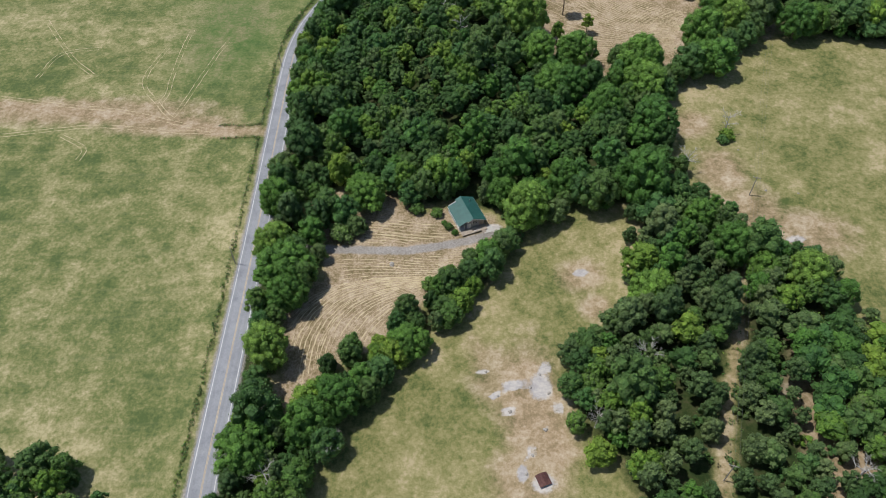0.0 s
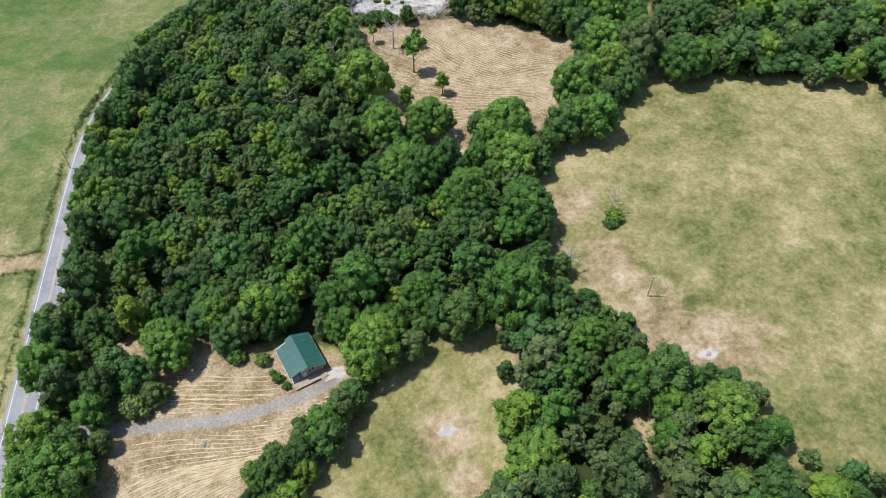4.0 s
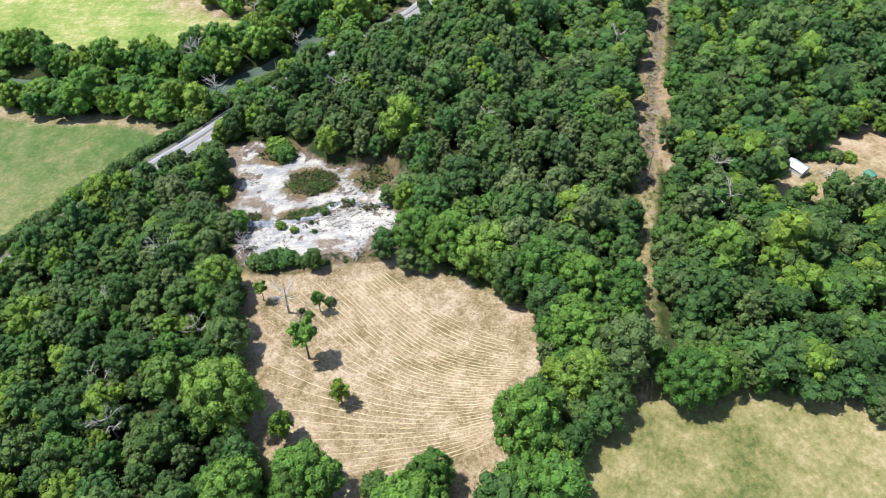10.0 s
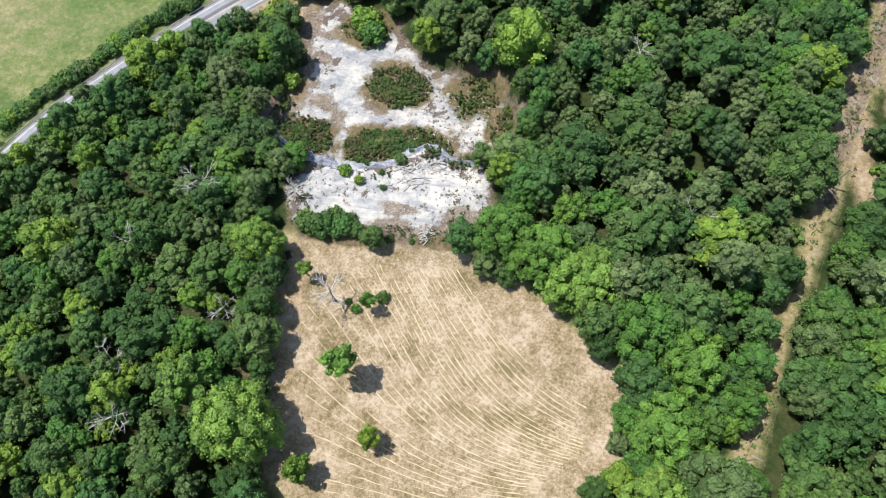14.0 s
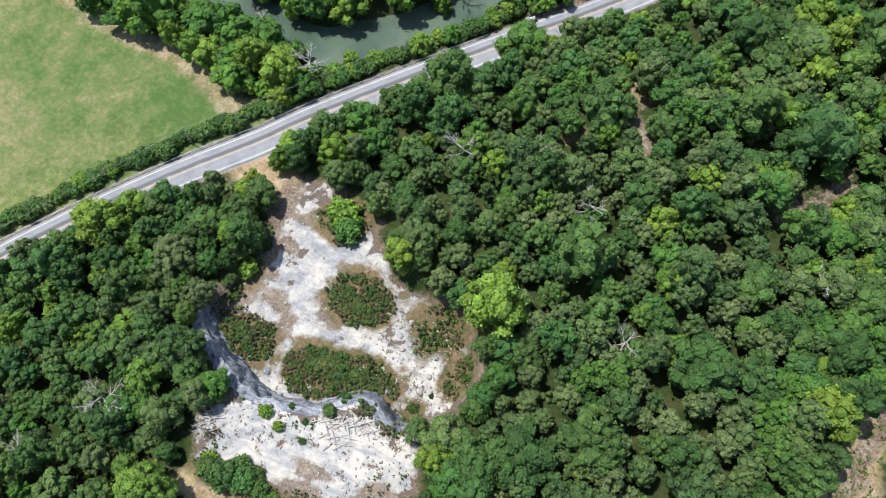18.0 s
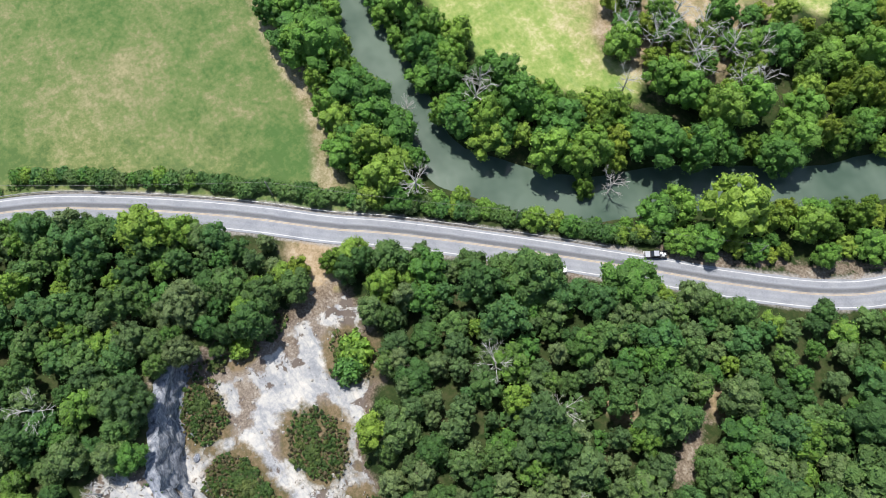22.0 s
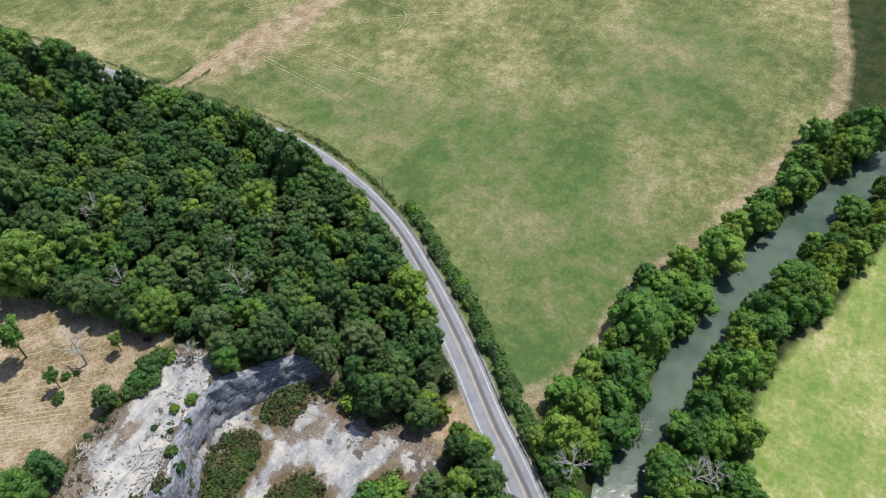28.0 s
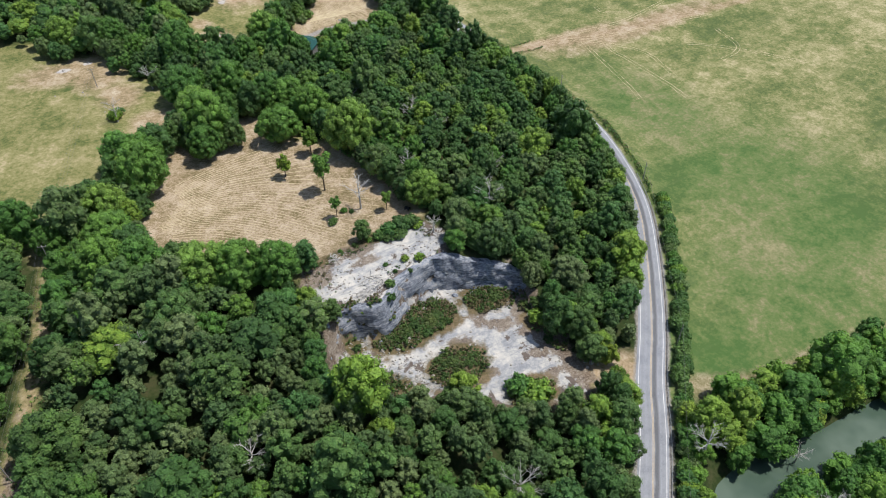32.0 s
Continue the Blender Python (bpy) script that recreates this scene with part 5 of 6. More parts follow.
spots = [(16.5, 377, 0.9), (17.8, 376, 0.7), (18.6, 377.8, 0.6), (15, 378.4, 0.5), (62, 356, 0.7), (63, 354, 0.8), (60.5, 352.5, 0.6), (64.5, 351, 0.9), (66, 352.6, 0.5), (64, 358, 0.8), (62, 360, 0.6), (70, 349, 1.0), (73, 347, 0.8), (68, 346, 0.9),
         (75, 350, 0.7), (72, 343, 1.1), (66, 343, 0.8), (77, 344, 0.9), (79, 341.5, 0.8), (62, 345, 0.7), (55, 345, 0.6), (36, 335, 1.0), (40, 334, 0.8), (31, 337, 0.9), (47, 335, 0.7), (44, 333.5, 0.9), (57, 343, 0.8), (65, 340.5, 1.1), (70, 338.5, 1.0),
         (24, 372, 0.5), (29, 380, 0.6), (31, 376, 0.5), (21, 353, 0.6), (33, 352, 0.5), (24, 348, 0.6), (29, 347, 0.5), (35, 346, 0.4), (40, 350, 0.5), (43, 354, 0.4), (55, 362, 0.5), (58, 358, 0.5), (56, 351, 0.45), (37, 366, 0.4), (26, 366, 0.5),
         (24, 100, 0.6), (27, 104, 0.5), (29, 98, 0.6), (12, 106, 0.5), (15, 98, 0.5), (18, 93, 0.6), (27, 87, 0.7), (23, 80, 0.5), (21, 75, 0.6), (111, 148, 0.9), (101, 146, 0.5), (118, 168, 0.4), (108, 170, 0.45), (104, 190, 0.4), (-16.7, 148, 1.0)]
for k, (x, y, s) in enumerate(spots):
    slate = 330 < y < 341 and k % 2
    ob = tagged(new("boulder", BOULDERS[4 + k % 2 if slate else k % 4]), "grey angular boulder below the quarry wall" if slate else "pale weathered limestone boulder on open ground", "boulder", "boulders")
    ob.matrix_world = Matrix.Translation((x, y, hz(x, y) + 0.12 * s)) @ Matrix.Rotation(k * 2.2, 4, "Z") @ Matrix.Diagonal((s, s, s, 1))


def rubble():
    """Loose stones strewn over the quarry, in one mesh."""
    r = np.random.default_rng(3)
    vs, fs = [], []
    base = np.array([(1, 0, 0), (-0.8, 0.3, 0), (0, 1, 0), (0.1, -0.9, 0), (0, 0, 0.8), (0, 0, -0.5)])
    tri = np.array([(0, 2, 4), (2, 1, 4), (1, 3, 4), (3, 0, 4), (2, 0, 5), (1, 2, 5), (3, 1, 5), (0, 3, 5)])
    x, y = r.uniform(14, 86, 9000), r.uniform(308, 386, 9000)
    d = np.maximum(inside_sd(PIT, x, y), inside_sd(BENCH, x, y))
    face = line_dist(FACE, x, y)[0]
    keep = (d > 0.5) & (r.random(9000) < np.where(face < 9, 0.9, np.where((x > 58) & (y < 362), 0.7, 0.08)))
    x, y = x[keep][:1100], y[keep][:1100]
    for n, (px, py, pz) in enumerate(zip(x, y, height(x, y))):
        s = r.uniform(0.12, 0.42)
        vs.append(base * s * r.uniform(0.7, 1.3, (6, 3)) + (px, py, pz + 0.1 * s))
        fs.append(tri + 6 * n)
    ob = new("rubble", mesh_of("rubble", np.concatenate(vs), np.concatenate(fs), PALE))
    return tagged(ob, "loose pale stones strewn over the quarry", "rubble", kind="stuff")


rubble()


def brush_pile(x, y, r, n, label, length=4.0, z=None):
    """A heap of cut grey branches: each log is a part."""
    rg = np.random.default_rng(int(x * 10))
    ob = thing("brush_pile", Matrix.Translation((x, y, hz(x, y))), label, "brush pile", "brush piles")
    for k in range(n):
        a = rg.uniform(0, 3.14) if k % 3 else rg.normal(0.6, 0.25)
        px, py = rg.normal(scale=r * 0.45, size=2)
        l = length * rg.uniform(0.5, 1.0)
        zz = 0.15 + 0.09 * k / n * 8 * rg.random() + hz(x + px, y + py) - hz(x, y)
        d = Vector((math.cos(a), math.sin(a), rg.uniform(-0.12, 0.22)))
        o = Vector((px, py, max(0.1, zz)))
        bm = tube(bmesh.new(), [o - d * l / 2, o + Vector((0, 0, 0.1)), o + d * l / 2], [0.13, 0.1, 0.04], 5)
        part("branch", bm, DEADWOOD, ob)


brush_pile(59.5, 327.5, 4.0, 26, "sprawling heap of cut grey branches on pale rock", 5.5)
brush_pile(65, 331, 3.0, 14, "scattered grey branches at the quarry's edge", 5.0)
brush_pile(32.5, 320.5, 3.2, 30, "tangled pile of dry brushwood on bare ground", 3.2)
brush_pile(65.2, 312.2, 2.2, 26, "bleached pile of dry branches beside the stubble field", 2.6)
brush_pile(217, 333, 3.5, 16, "dark heap of burnt branches in a clearing", 3.5)


# ---- house ----
METAL_GREEN = plain("green_roof_metal", [(0.02, 0.085, 0.075), (0.028, 0.11, 0.10), (0.04, 0.14, 0.125)], 0.8, 0.45, 0.0, 0.01, 0.5)
SIDING = plain("grey_siding", [(0.28, 0.28, 0.28), (0.38, 0.38, 0.38)], 3.0, 0.8)
WHITE = plain("white_trim", [(0.62, 0.62, 0.6), (0.78, 0.78, 0.76)], 4.0, 0.6)
WOODWORK = plain("weathered_board", [(0.22, 0.18, 0.14), (0.34, 0.29, 0.24), (0.44, 0.39, 0.33)], 5.0, 0.85)
CONCRETE = plain("concrete", [(0.36, 0.35, 0.33), (0.5, 0.49, 0.46)], 2.0, 0.9)
m_g, _, _, b_g = material("dark_glass", 0.08, 0.0, 0.5)
b_g.inputs["Base Color"].default_value = (0.02, 0.025, 0.03, 1)
GLASS = m_g
m_t, _, _, b_t = material("rubber", 0.85)
b_t.inputs["Base Color"].default_value = (0.02, 0.02, 0.02, 1)
RUBBER = m_t
STEEL = plain("galvanised_steel", [(0.32, 0.33, 0.34), (0.48, 0.49, 0.5)], 3.0, 0.45, 0.7)
CHROME = plain("bright_metal", [(0.5, 0.5, 0.5), (0.65, 0.65, 0.65)], 4.0, 0.25, 0.9)


def prism(profile, y0, y1):
    """A closed outline of (x, z) points swept from y0 to y1."""
    bm = bmesh.new()
    a = [bm.verts.new((x, y0, z)) for x, z in profile]
    b = [bm.verts.new((x, y1, z)) for x, z in profile]
    n = len(profile)
    for i in range(n):
        bm.faces.new((a[i], a[(i + 1) % n], b[(i + 1) % n], b[i]))
    bm.faces.new(a[::-1])
    bm.faces.new(b)
    bmesh.ops.recalc_face_normals(bm, faces=bm.faces[:])
    return bm


def slope_panel(x0, z0, x1, z1, y0, y1, thick=0.06, rib=0.0):
    """A thin sloping sheet, with standing ribs down it where rib is their spacing."""
    d = Vector((x1 - x0, 0, z1 - z0)).normalized()
    n = Vector((-d.z, 0, d.x))
    if n.z < 0:
        n = -n
    bm = prism([(x0, z0), (x1, z1), (x1 + n.x * thick, z1 + n.z * thick), (x0 + n.x * thick, z0 + n.z * thick)], y0, y1)
    if rib:
        y = y0 + rib / 2
        while y < y1:
            b2 = prism([(x0 + n.x * thick, z0 + n.z * thick), (x1 + n.x * thick, z1 + n.z * thick), (x1 + n.x * (thick + 0.045), z1 + n.z * (thick + 0.045)), (x0 + n.x * (thick + 0.045), z0 + n.z * (thick + 0.045))], y - 0.03, y + 0.03)
            me = bpy.data.meshes.new("tmp")
            b2.to_mesh(me)
            b2.free()
            bm.from_mesh(me)
            bpy.data.meshes.remove(me)
            y += rib
    return bm


def house():
    z = 4.85
    h = thing("house", Matrix.Translation((8.2, 167.7, z)) @ Matrix.Rotation(radians(21.7), 4, "Z"), "small grey house with a dark green metal roof and a porch", "house")
    L = 5.6
    # main room under the gable, a lean-to on its west side
    part("wall", prism([(-1.9, 0), (4.2, 0), (4.2, 2.9), (0, 4.75), (-1.9, 3.9)], -L + 0.6, L), SIDING, h)
    part("lean_to_wall", prism([(-4.6, 0), (-1.9, 0), (-1.9, 3.6), (-4.6, 2.45)], -L + 4.0, L), SIDING, h)
    part("foundation", box_bm(9.0, 11.0, 0.5, (-0.2, 0.3, -0.2)), CONCRETE, h)
    part("roof_panel", slope_panel(0, 4.95, 4.75, 2.75, -L, L + 0.3, 0.07, 0.61), METAL_GREEN, h, "dark green ribbed metal roof panel")
    part("roof_panel", slope_panel(0, 4.95, -2.0, 4.02, -L, L + 0.3, 0.07, 0.61), METAL_GREEN, h, "dark green ribbed metal roof panel")
    part("porch_roof", slope_panel(-1.95, 3.93, -5.1, 2.55, -L + 0.5, L - 0.7, 0.07, 0.61), METAL_GREEN, h, "lower green metal roof over the porch")
    part("ridge_cap", prism([(-0.22, 4.93), (0, 5.06), (0.22, 4.93), (0, 4.99)], -L - 0.02, L + 0.32), METAL_GREEN, h)
    for sx, z0 in ((4.78, 2.7), (-5.12, 2.5)):
        part("gutter", box_bm(0.1, 10.6, 0.12, (sx, 0, z0)), WHITE, h)
    for x0, z0, x1, z1 in ((0, 4.9, 4.7, 2.72), (0, 4.9, -1.95, 4.0)):
        part("barge_board", slope_panel(x0, z0 - 0.18, x1, z1 - 0.18, -L - 0.03, -L + 0.02, 0.2), WHITE, h)
    deck = part("porch_deck", box_bm(9.0, 2.4, 0.18, (-0.2, -L - 0.75, 0.35), 0.02), WOODWORK, h, "pale weathered timber porch deck")
    for k in range(16):
        part("board", box_bm(0.5, 2.38, 0.03, (-4.4 + 0.56 * k, -L - 0.75, 0.455)), WOODWORK, deck)
    for x in (-4.8, -3.0, -1.9):
        part("porch_post", box_bm(0.14, 0.14, 2.2, (x, -L + 0.7, 1.35), 0.01), WHITE, h)
    for k in range(7):
        part("baluster", box_bm(0.05, 0.05, 0.8, (-0.4 + 0.35 * k, -L - 1.8, 0.84)), WHITE, h)
    part("handrail", box_bm(2.4, 0.07, 0.07, (0.65, -L - 1.8, 1.27)), WHITE, h)
    for x in (0.3, 1.25):
        win = part("window", box_bm(0.9, 0.1, 1.2, (x, -L + 0.57, 2.7)), WHITE, h, "white-framed double window in the gable")
        part("pane", box_bm(0.72, 0.04, 0.46, (x, -L + 0.51, 2.98)), GLASS, win)
        part("pane", box_bm(0.72, 0.04, 0.46, (x, -L + 0.51, 2.42)), GLASS, win)
    door = part("door", box_bm(0.95, 0.09, 2.05, (-1.1, -L + 0.57, 1.45), 0.01), WHITE, h)
    part("door_handle", box_bm(0.05, 0.08, 0.12, (-0.75, -L + 0.51, 1.45)), STEEL, door)
    part("wall_panel", box_bm(1.5, 0.05, 2.0, (3.2, -L + 0.57, 1.45)), WOODWORK, h, "pale boarded wall beside the porch")
    for k in range(3):
        part("step", box_bm(1.4, 0.3, 0.16, (2.9, -L - 2.1 - 0.3 * k, 0.28 - 0.14 * k)), WOODWORK, h)
    part("chimney_pipe", tube(bmesh.new(), [(2.1, 2.8, 3.6), (2.1, 2.8, 5.4)], [0.11, 0.11], 8), STEEL, h)


house()
slab = tagged(new("concrete_slab", mesh_of("concrete_slab", [(14, 160.5, 0), (17.4, 161.6, 0), (16.6, 164, 0), (13.4, 163, 0), (14, 160.5, 0.16), (17.4, 161.6, 0.16), (16.6, 164, 0.16), (13.4, 163, 0.16)],
              [(3, 2, 1, 0), (4, 5, 6, 7), (0, 1, 5, 4), (1, 2, 6, 5), (2, 3, 7, 6), (3, 0, 4, 7)], CONCRETE)), "pale concrete slab on bare ground beside the house", "slab")
slab.location.z = hz(15.4, 162) - 0.02

# ---- roadside: guard rail, poles, wires ----


def guardrail():
    line = offset_line([(-64.5, 290), (-52.5, 316), (-43, 334), (-31, 350), (-18, 365.5), (-6.5, 378), (6.5, 391), (19, 405), (43, 429), (58, 443.3)], -4.75, 1.9)
    line = line[(line[:, 1] > 318)]
    g = thing("guardrail", Matrix.Translation((0, 0, 0)), "galvanised steel guard rail along the road's outer edge", "guard rail")
    post = bpy.data.meshes.new("post")
    bm = box_bm(0.12, 0.16, 0.95, (0, 0, 0.32), 0.01)
    bm.to_mesh(post)
    bm.free()
    post.materials.append(WOODWORK)
    zs = height(line[:, 0], line[:, 1])
    for (x, y), zz in zip(line, zs):
        p = part("post", post, None, g)
        p.location = (x, y, zz)
    prof = [(-0.02, 0.45), (0.05, 0.50), (-0.01, 0.60), (0.05, 0.70), (-0.02, 0.76), (-0.05, 0.76), (0.0, 0.70), (-0.05, 0.60), (0.0, 0.50), (-0.05, 0.45)]
    for k in range(0, len(line) - 2, 2):
        a, b = Vector((*line[k], zs[k])), Vector((*line[k + 2], zs[k + 2]))
        d = (b - a).normalized()
        n = Vector((d.y, -d.x, 0)).normalized()
        bm = bmesh.new()
        ra = [bm.verts.new(a - d * 0.05 + n * (0.1 + u) + Vector((0, 0, w))) for u, w in prof]
        rb = [bm.verts.new(b + d * 0.05 + n * (0.1 + u) + Vector((0, 0, w))) for u, w in prof]
        for i in range(len(prof)):
            bm.faces.new((ra[i], ra[(i + 1) % len(prof)], rb[(i + 1) % len(prof)], rb[i]))
        part("rail", bm, STEEL, g)


guardrail()
POLE_WOOD = plain("pole_wood", [(0.24, 0.22, 0.2), (0.34, 0.32, 0.29), (0.44, 0.42, 0.39)], 5.0, 0.9)
WIRE = plain("wire", [(0.10, 0.10, 0.10), (0.2, 0.2, 0.2)], 3.0, 0.5, 0.6, 0.0)


def power_pole(x, y, heading, tall, label, arm=2.4, guy=True):
    ob = thing("power_pole", Matrix.Translation((x, y, hz(x, y) - 0.1)) @ Matrix.Rotation(heading, 4, "Z"), label, "power pole", "power poles")
    part("pole", tube(bmesh.new(), [(0, 0, 0), (0, 0, tall * 0.5), (0, 0, tall)], [0.17, 0.14, 0.11], 8), POLE_WOOD, ob)
    if arm:
        arm_ob = part("crossarm", box_bm(arm, 0.12, 0.14, (0, 0.12, tall - 0.5), 0.01), POLE_WOOD, ob)
        for u in (-0.45, 0.0, 0.45):
            part("insulator", tube(bmesh.new(), [(u * arm, 0.12, tall - 0.43), (u * arm, 0.12, tall - 0.3), (u * arm, 0.12, tall - 0.18)], [0.05, 0.07, 0.04], 6), WHITE, arm_ob)
        for s in (-1, 1):
            part("brace", tube(bmesh.new(), [(s * arm * 0.3, 0.12, tall - 0.55), (0, 0.12, tall - 1.2)], [0.025, 0.025], 5), STEEL, ob)
    if guy:
        part("guy_wire", tube(bmesh.new(), [(0.1, 0, tall - 0.8), (2.6, 0.4, 0.05)], [0.015, 0.015], 4), WIRE, ob)
    return ob


def wire(a, b, sag, r=0.018):
    a, b = Vector(a), Vector(b)
    pts = [a.lerp(b, t) - Vector((0, 0, 4 * sag * t * (1 - t))) for t in np.linspace(0, 1, 15)]
    me = bpy.data.meshes.new("overhead_wire")
    bm = tube(bmesh.new(), pts, [r] * 15, 4)
    bm.to_mesh(me)
    bm.free()
    me.materials.append(WIRE)
    tagged(new("overhead_wire", me), "thin overhead power wire sagging between poles", "wire", "overhead wires")


line = [(69, 71, 9.0), (102, 168.2, 8.6), (138, 271, 9.5), (160, 339, 9.5), (188, 421, 9.5)]
for k, (x, y, t) in enumerate(line):
    power_pole(x, y, math.atan2(90, 32) - math.pi / 2, t, "wooden power pole with a crossarm in open grass" if k == 1 else "wooden power pole with a crossarm in a cleared strip")
for (x0, y0, t0), (x1, y1, t1) in zip(line, line[1:]):
    d = Vector((x1 - x0, y1 - y0, 0)).normalized()
    n = Vector((d.y, -d.x, 0))
    for u in (-1.08, 0, 1.08):
        wire(Vector((x0, y0, hz(x0, y0) + t0 - 0.25)) + n * u, Vector((x1, y1, hz(x1, y1) + t1 - 0.25)) + n * u, 1.6)
side = [(-68.4, 150), (-68.2, 258), (-56, 322), (-10.5, 384.5), (34, 431), (78, 474)]
for x, y in side:
    power_pole(x, y, 0.6, 8.5, "thin wooden utility pole in the roadside hedge", 0, False)
for (x0, y0), (x1, y1) in zip(side, side[1:]):
    wire((x0, y0, hz(x0, y0) + 8.2), (x1, y1, hz(x1, y1) + 8.2), 1.1, 0.022)

# ---- vehicles ----


def wheel(parent, x, y, r=0.34, w=0.24):
    t = bmesh.new()
    tube(t, [(x - w / 2, y, r), (x - w / 2 + 0.03, y, r), (x + w / 2 - 0.03, y, r), (x + w / 2, y, r)], [r * 0.9, r, r, r * 0.9], 16)
    ty = part("tyre", t, RUBBER, parent)
    part("rim", tube(bmesh.new(), [(x - w / 2 - 0.012, y, r), (x + w / 2 + 0.012, y, r)], [r * 0.62, r * 0.62], 12), CHROME, ty)


def loft(sections):
    """A closed shell through rings of equal length."""
    bm = bmesh.new()
    rings = [[bm.verts.new(p) for p in s] for s in sections]
    n = len(rings[0])
    for a, b in zip(rings, rings[1:]):
        for k in range(n):
            bm.faces.new((a[k], a[(k + 1) % n], b[(k + 1) % n], b[k]))
    bm.faces.new(rings[0][::-1])
    bm.faces.new(rings[-1])
    bmesh.ops.recalc_face_normals(bm, faces=bm.faces[:])
    return bm


def body_ring(y, half, low, high, tuck=0.1):
    return [(-half + 0.06, y, low), (half - 0.06, y, low), (half, y, low + 0.18), (half, y, high - 0.14), (half - tuck, y, high), (-half + tuck, y, high), (-half, y, high - 0.14), (-half, y, low + 0.18)]


def car(m, paint, label):
    ob = thing("car", m, label, "car")
    rows = [(-2.28, 0.72, 0.42, 0.66), (-2.12, 0.84, 0.28, 0.80), (-1.3, 0.90, 0.22, 0.90), (-0.6, 0.91, 0.22, 0.98), (0.9, 0.91, 0.22, 1.0), (1.8, 0.89, 0.24, 1.0), (2.2, 0.82, 0.32, 0.94), (2.32, 0.74, 0.45, 0.78)]
    part("body", loft([body_ring(*r) for r in rows]), paint, ob)
    part("cabin", loft([body_ring(y, h, lo, hi, 0.16) for y, h, lo, hi in ((-0.85, 0.76, 0.9, 1.0), (-0.2, 0.72, 0.92, 1.42), (1.0, 0.70, 0.92, 1.44), (1.75, 0.72, 0.9, 1.02))]), GLASS, ob, "dark tinted glass cabin")
    part("roof", box_bm(1.22, 1.35, 0.05, (0, 0.4, 1.45), 0.02), paint, ob)
    part("sunroof", box_bm(0.8, 0.5, 0.02, (0, 0.05, 1.487)), GLASS, ob)
    for s in (-1, 1):
        wheel(ob, s * 0.82, -1.4)
        wheel(ob, s * 0.82, 1.4)
        part("headlight", box_bm(0.34, 0.1, 0.14, (s * 0.6, -2.2, 0.66), 0.02), CHROME, ob)
        part("tail_light", box_bm(0.3, 0.08, 0.16, (s * 0.6, 2.28, 0.76), 0.02), TAIL, ob)
        part("mirror", box_bm(0.18, 0.1, 0.12, (s * 0.98, -0.55, 0.98), 0.02), paint, ob)


def pickup(m, paint, label):
    ob = thing("pickup_truck", m, label, "pickup truck")
    rows = [(-2.85, 0.85, 0.45, 0.85), (-2.7, 0.93, 0.38, 1.02), (-1.4, 0.96, 0.36, 1.12), (-0.9, 0.96, 0.36, 1.15), (0.85, 0.96, 0.36, 1.15), (0.95, 0.96, 0.36, 1.12)]
    part("body", loft([body_ring(*r) for r in rows]), paint, ob)
    part("cabin", loft([body_ring(y, h, lo, hi, 0.14) for y, h, lo, hi in ((-1.2, 0.86, 1.1, 1.18), (-0.55, 0.82, 1.1, 1.72), (0.7, 0.82, 1.1, 1.74), (0.92, 0.84, 1.1, 1.2))]), GLASS, ob, "dark glass cab")
    part("roof", box_bm(1.4, 1.3, 0.06, (0, 0.1, 1.76), 0.02), SILVER, ob, "pale reflecting cab roof")
    part("bonnet", box_bm(1.6, 1.2, 0.05, (0, -2.05, 1.11), 0.02), SILVER, ob)
    bed = part("bed", box_bm(1.7, 1.95, 0.08, (0, 1.9, 0.72)), paint, ob)
    for s in (-1, 1):
        part("bed_side", box_bm(0.1, 1.95, 0.55, (s * 0.91, 1.9, 0.86), 0.02), paint, bed)
        wheel(ob, s * 0.85, -1.85, 0.4, 0.28)
        wheel(ob, s * 0.85, 1.75, 0.4, 0.28)
        part("headlight", box_bm(0.32, 0.1, 0.2, (s * 0.66, -2.82, 0.78), 0.02), CHROME, ob)
        part("tail_light", box_bm(0.12, 0.06, 0.3, (s * 0.88, 2.92, 0.9), 0.01), TAIL, ob)
    part("tailgate", box_bm(1.8, 0.08, 0.55, (0, 2.86, 0.86), 0.02), paint, bed)
    part("bumper", box_bm(1.8, 0.14, 0.2, (0, -2.9, 0.5), 0.03), CHROME, ob)
    return ob


CAR_WHITE = plain("white_car_paint", [(0.72, 0.72, 0.72), (0.8, 0.8, 0.8)], 1.0, 0.25, 0.0, 0.0, 0.5)
CAR_BLACK = plain("black_car_paint", [(0.015, 0.015, 0.017), (0.03, 0.03, 0.033)], 1.0, 0.25, 0.0, 0.0, 0.5)
SILVER = plain("pale_reflecting_paint", [(0.35, 0.36, 0.38), (0.5, 0.51, 0.53)], 1.0, 0.25, 0.3, 0.0)
TAIL = plain("red_lens", [(0.25, 0.01, 0.01), (0.35, 0.02, 0.02)], 2.0, 0.3, 0.0, 0.0)
car(Matrix.Translation((50.6, 431.2, road_height(431) + 0.06)) @ Matrix.Rotation(radians(48), 4, "Z") @ Matrix.Rotation(radians(180), 4, "Z") @ Matrix.Rotation(radians(90 - 180 + 3), 4, "Z"), CAR_WHITE, "white saloon car standing on the asphalt road")
truck = pickup(Matrix.Translation((62.6, 453.6, hz(62.6, 453.6) + 0.02)) @ Matrix.Rotation(radians(-37), 4, "Z"), CAR_BLACK, "black pickup truck parked on the gravel verge")
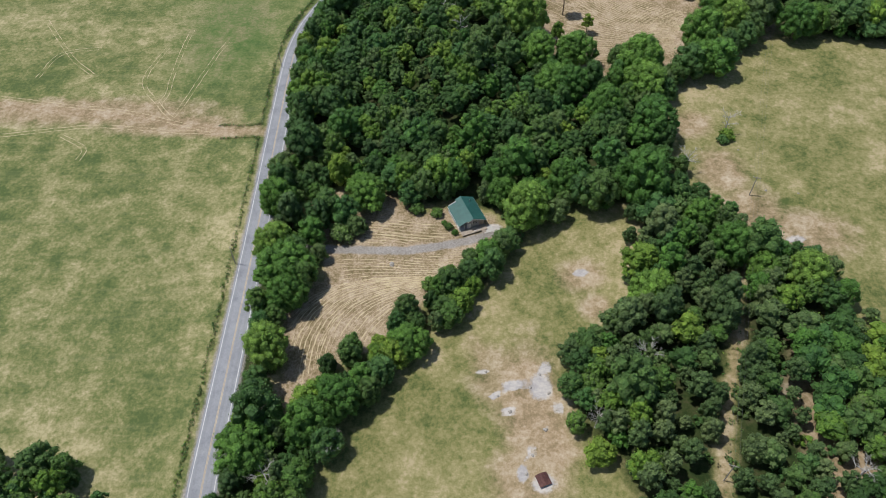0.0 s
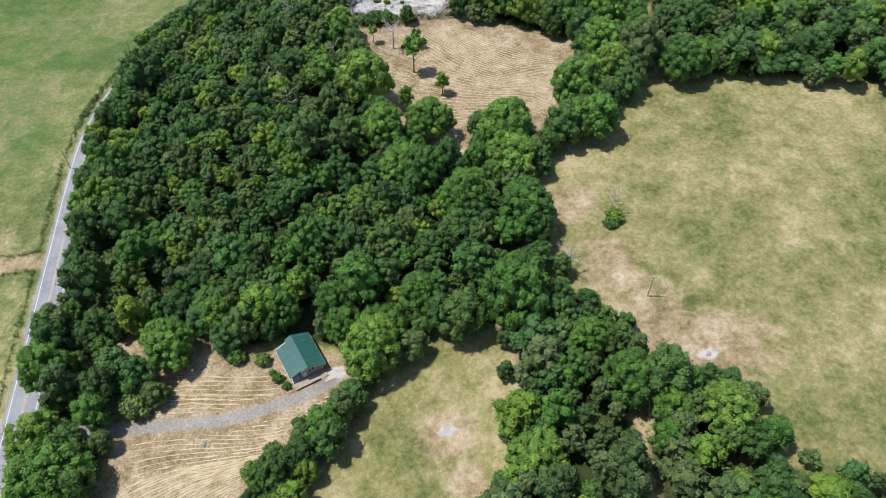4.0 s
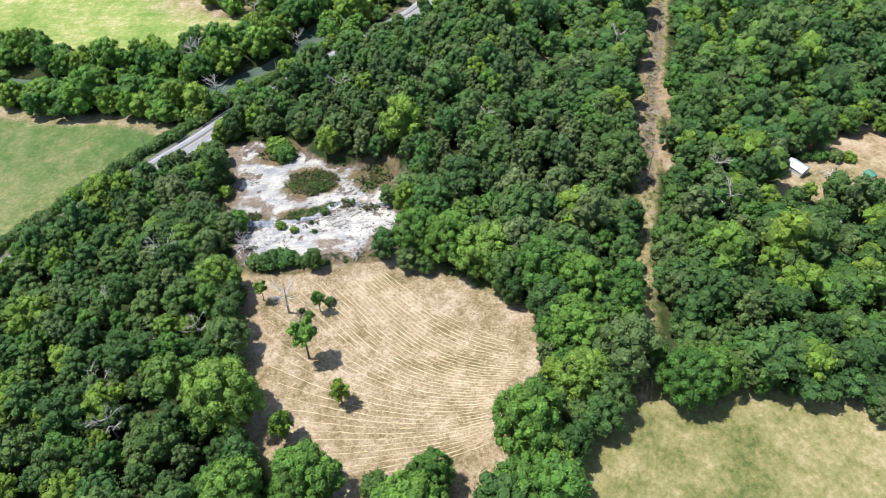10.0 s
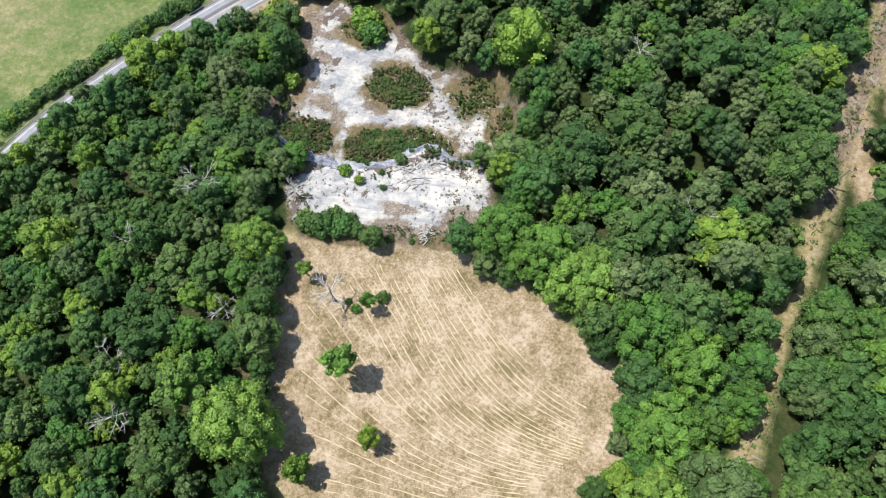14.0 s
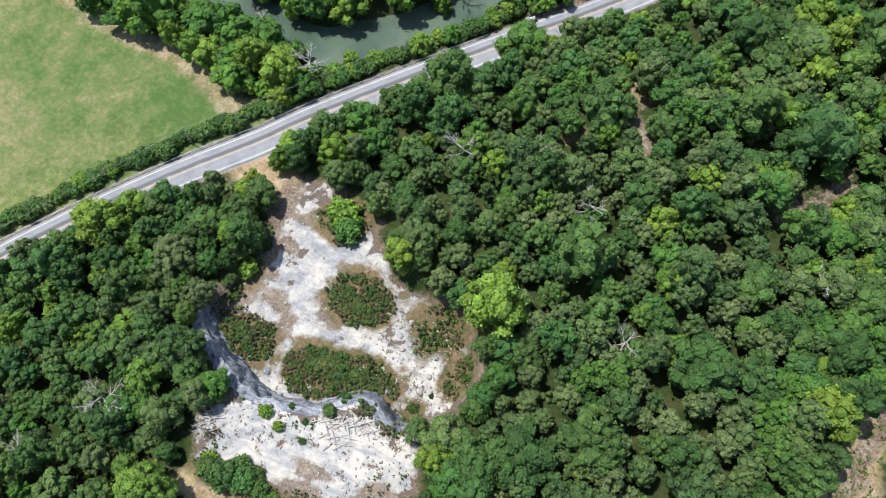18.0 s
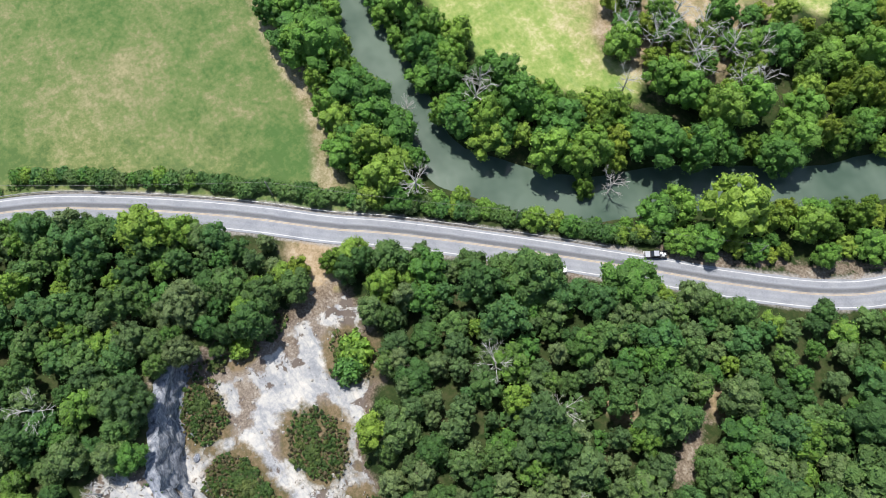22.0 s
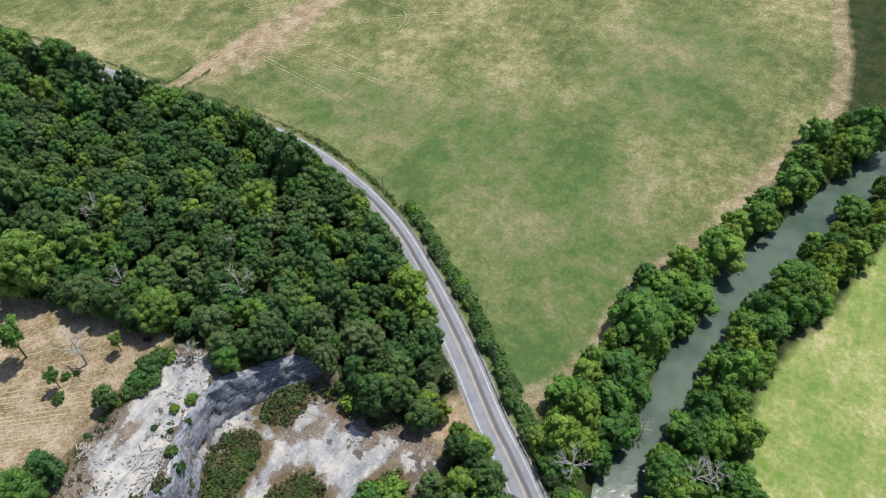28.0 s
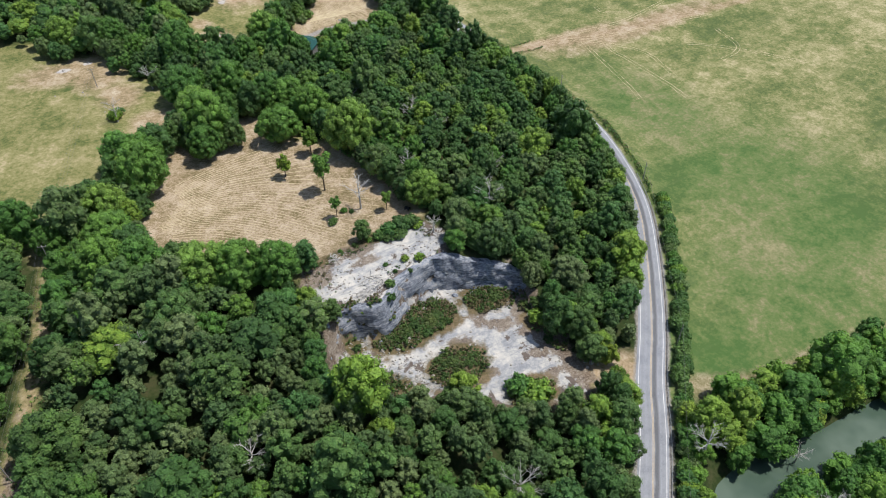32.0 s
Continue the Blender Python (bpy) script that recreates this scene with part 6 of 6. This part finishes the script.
for k, (x, y, s) in enumerate(((-0.4, 1.5, 0.4), (0.35, 1.9, 0.5), (-0.2, 2.4, 0.35))):
    ob = tagged(new("cargo_box", mesh_of("cargo_box", [(-s, -s, 0), (s, -s, 0), (s, s, 0), (-s, s, 0), (-s * 0.9, -s * 0.9, s), (s * 0.9, -s * 0.9, s), (s * 0.9, s * 0.9, s), (-s * 0.9, s * 0.9, s)],
                [(3, 2, 1, 0), (4, 5, 6, 7), (0, 1, 5, 4), (1, 2, 6, 5), (2, 3, 7, 6), (3, 0, 4, 7)], WHITE if k != 1 else STEEL)), "pale crate lying in the truck's bed", "crate", "crates")
    ob.matrix_world = truck.matrix_world @ Matrix.Translation((x * 0.8, y, 0.765)) @ Matrix.Diagonal((0.8, 0.8, 0.8, 1))


def quad(m):
    ob = thing("utility_vehicle", m, "small black utility vehicle parked at the field's edge", "utility vehicle")
    part("body", loft([body_ring(*r) for r in ((-0.95, 0.35, 0.45, 0.75), (-0.6, 0.5, 0.4, 0.95), (0.3, 0.5, 0.4, 0.9), (0.95, 0.45, 0.45, 0.95))]), CAR_BLACK, ob)
    part("seat", box_bm(0.45, 0.8, 0.2, (0, 0.25, 1.0), 0.05), RUBBER, ob)
    part("handlebar", tube(bmesh.new(), [(-0.45, -0.4, 1.15), (0, -0.5, 1.1), (0.45, -0.4, 1.15)], [0.03] * 3, 6), RUBBER, ob)
    for s in (-1, 1):
        wheel(ob, s * 0.5, -0.65, 0.32, 0.26)
        wheel(ob, s * 0.5, 0.65, 0.32, 0.28)
        part("fender", box_bm(0.34, 0.6, 0.06, (s * 0.48, 0.62, 0.74), 0.02), CAR_BLACK, ob)


quad(Matrix.Translation((34, 303, hz(34, 303))) @ Matrix.Rotation(0.5, 4, "Z"))

# ---- sheds and leavings in the clearings ----
BLUE_METAL = plain("pale_blue_roof", [(0.42, 0.52, 0.62), (0.55, 0.64, 0.72)], 1.5, 0.5, 0.2, 0.01)
GREEN_TARP = plain("green_tarpaulin", [(0.06, 0.2, 0.14), (0.10, 0.28, 0.2)], 2.0, 0.6)
RUST = plain("rusty_roof", [(0.05, 0.025, 0.025), (0.10, 0.045, 0.04), (0.16, 0.08, 0.065)], 1.5, 0.8)


def shed(x, y, a, w, l, e, r, roof, wall, label, name="shed"):
    ob = thing(name, Matrix.Translation((x, y, hz(x, y) - 0.05)) @ Matrix.Rotation(a, 4, "Z"), label, "shed")
    part("wall", prism([(-w / 2, 0), (w / 2, 0), (w / 2, e), (0, r - 0.1), (-w / 2, e)], -l / 2, l / 2), wall, ob)
    for s in (-1, 1):
        part("roof_panel", slope_panel(0, r, s * (w / 2 + 0.25), e - 0.1, -l / 2 - 0.25, l / 2 + 0.25, 0.05, 0.6), roof, ob)
    part("door", box_bm(1.0, 0.08, min(2.0, e - 0.1), (0, -l / 2 - 0.03, min(2.0, e - 0.1) / 2)), WOODWORK, ob)


shed(208, 335, 0.5, 4.2, 6.0, 2.3, 3.4, BLUE_METAL, WHITE, "small white shed with a pale blue metal roof in a clearing")
shed(230, 329.5, 0.2, 2.6, 3.0, 1.4, 1.8, GREEN_TARP, GREEN_TARP, "low shelter under a green tarpaulin among trees", "tarp_shelter")
shed(25, 73, 0.35, 2.7, 2.9, 0.9, 1.25, RUST, WOODWORK, "low dark reddish-brown shelter on pale gravel", "animal_shelter")
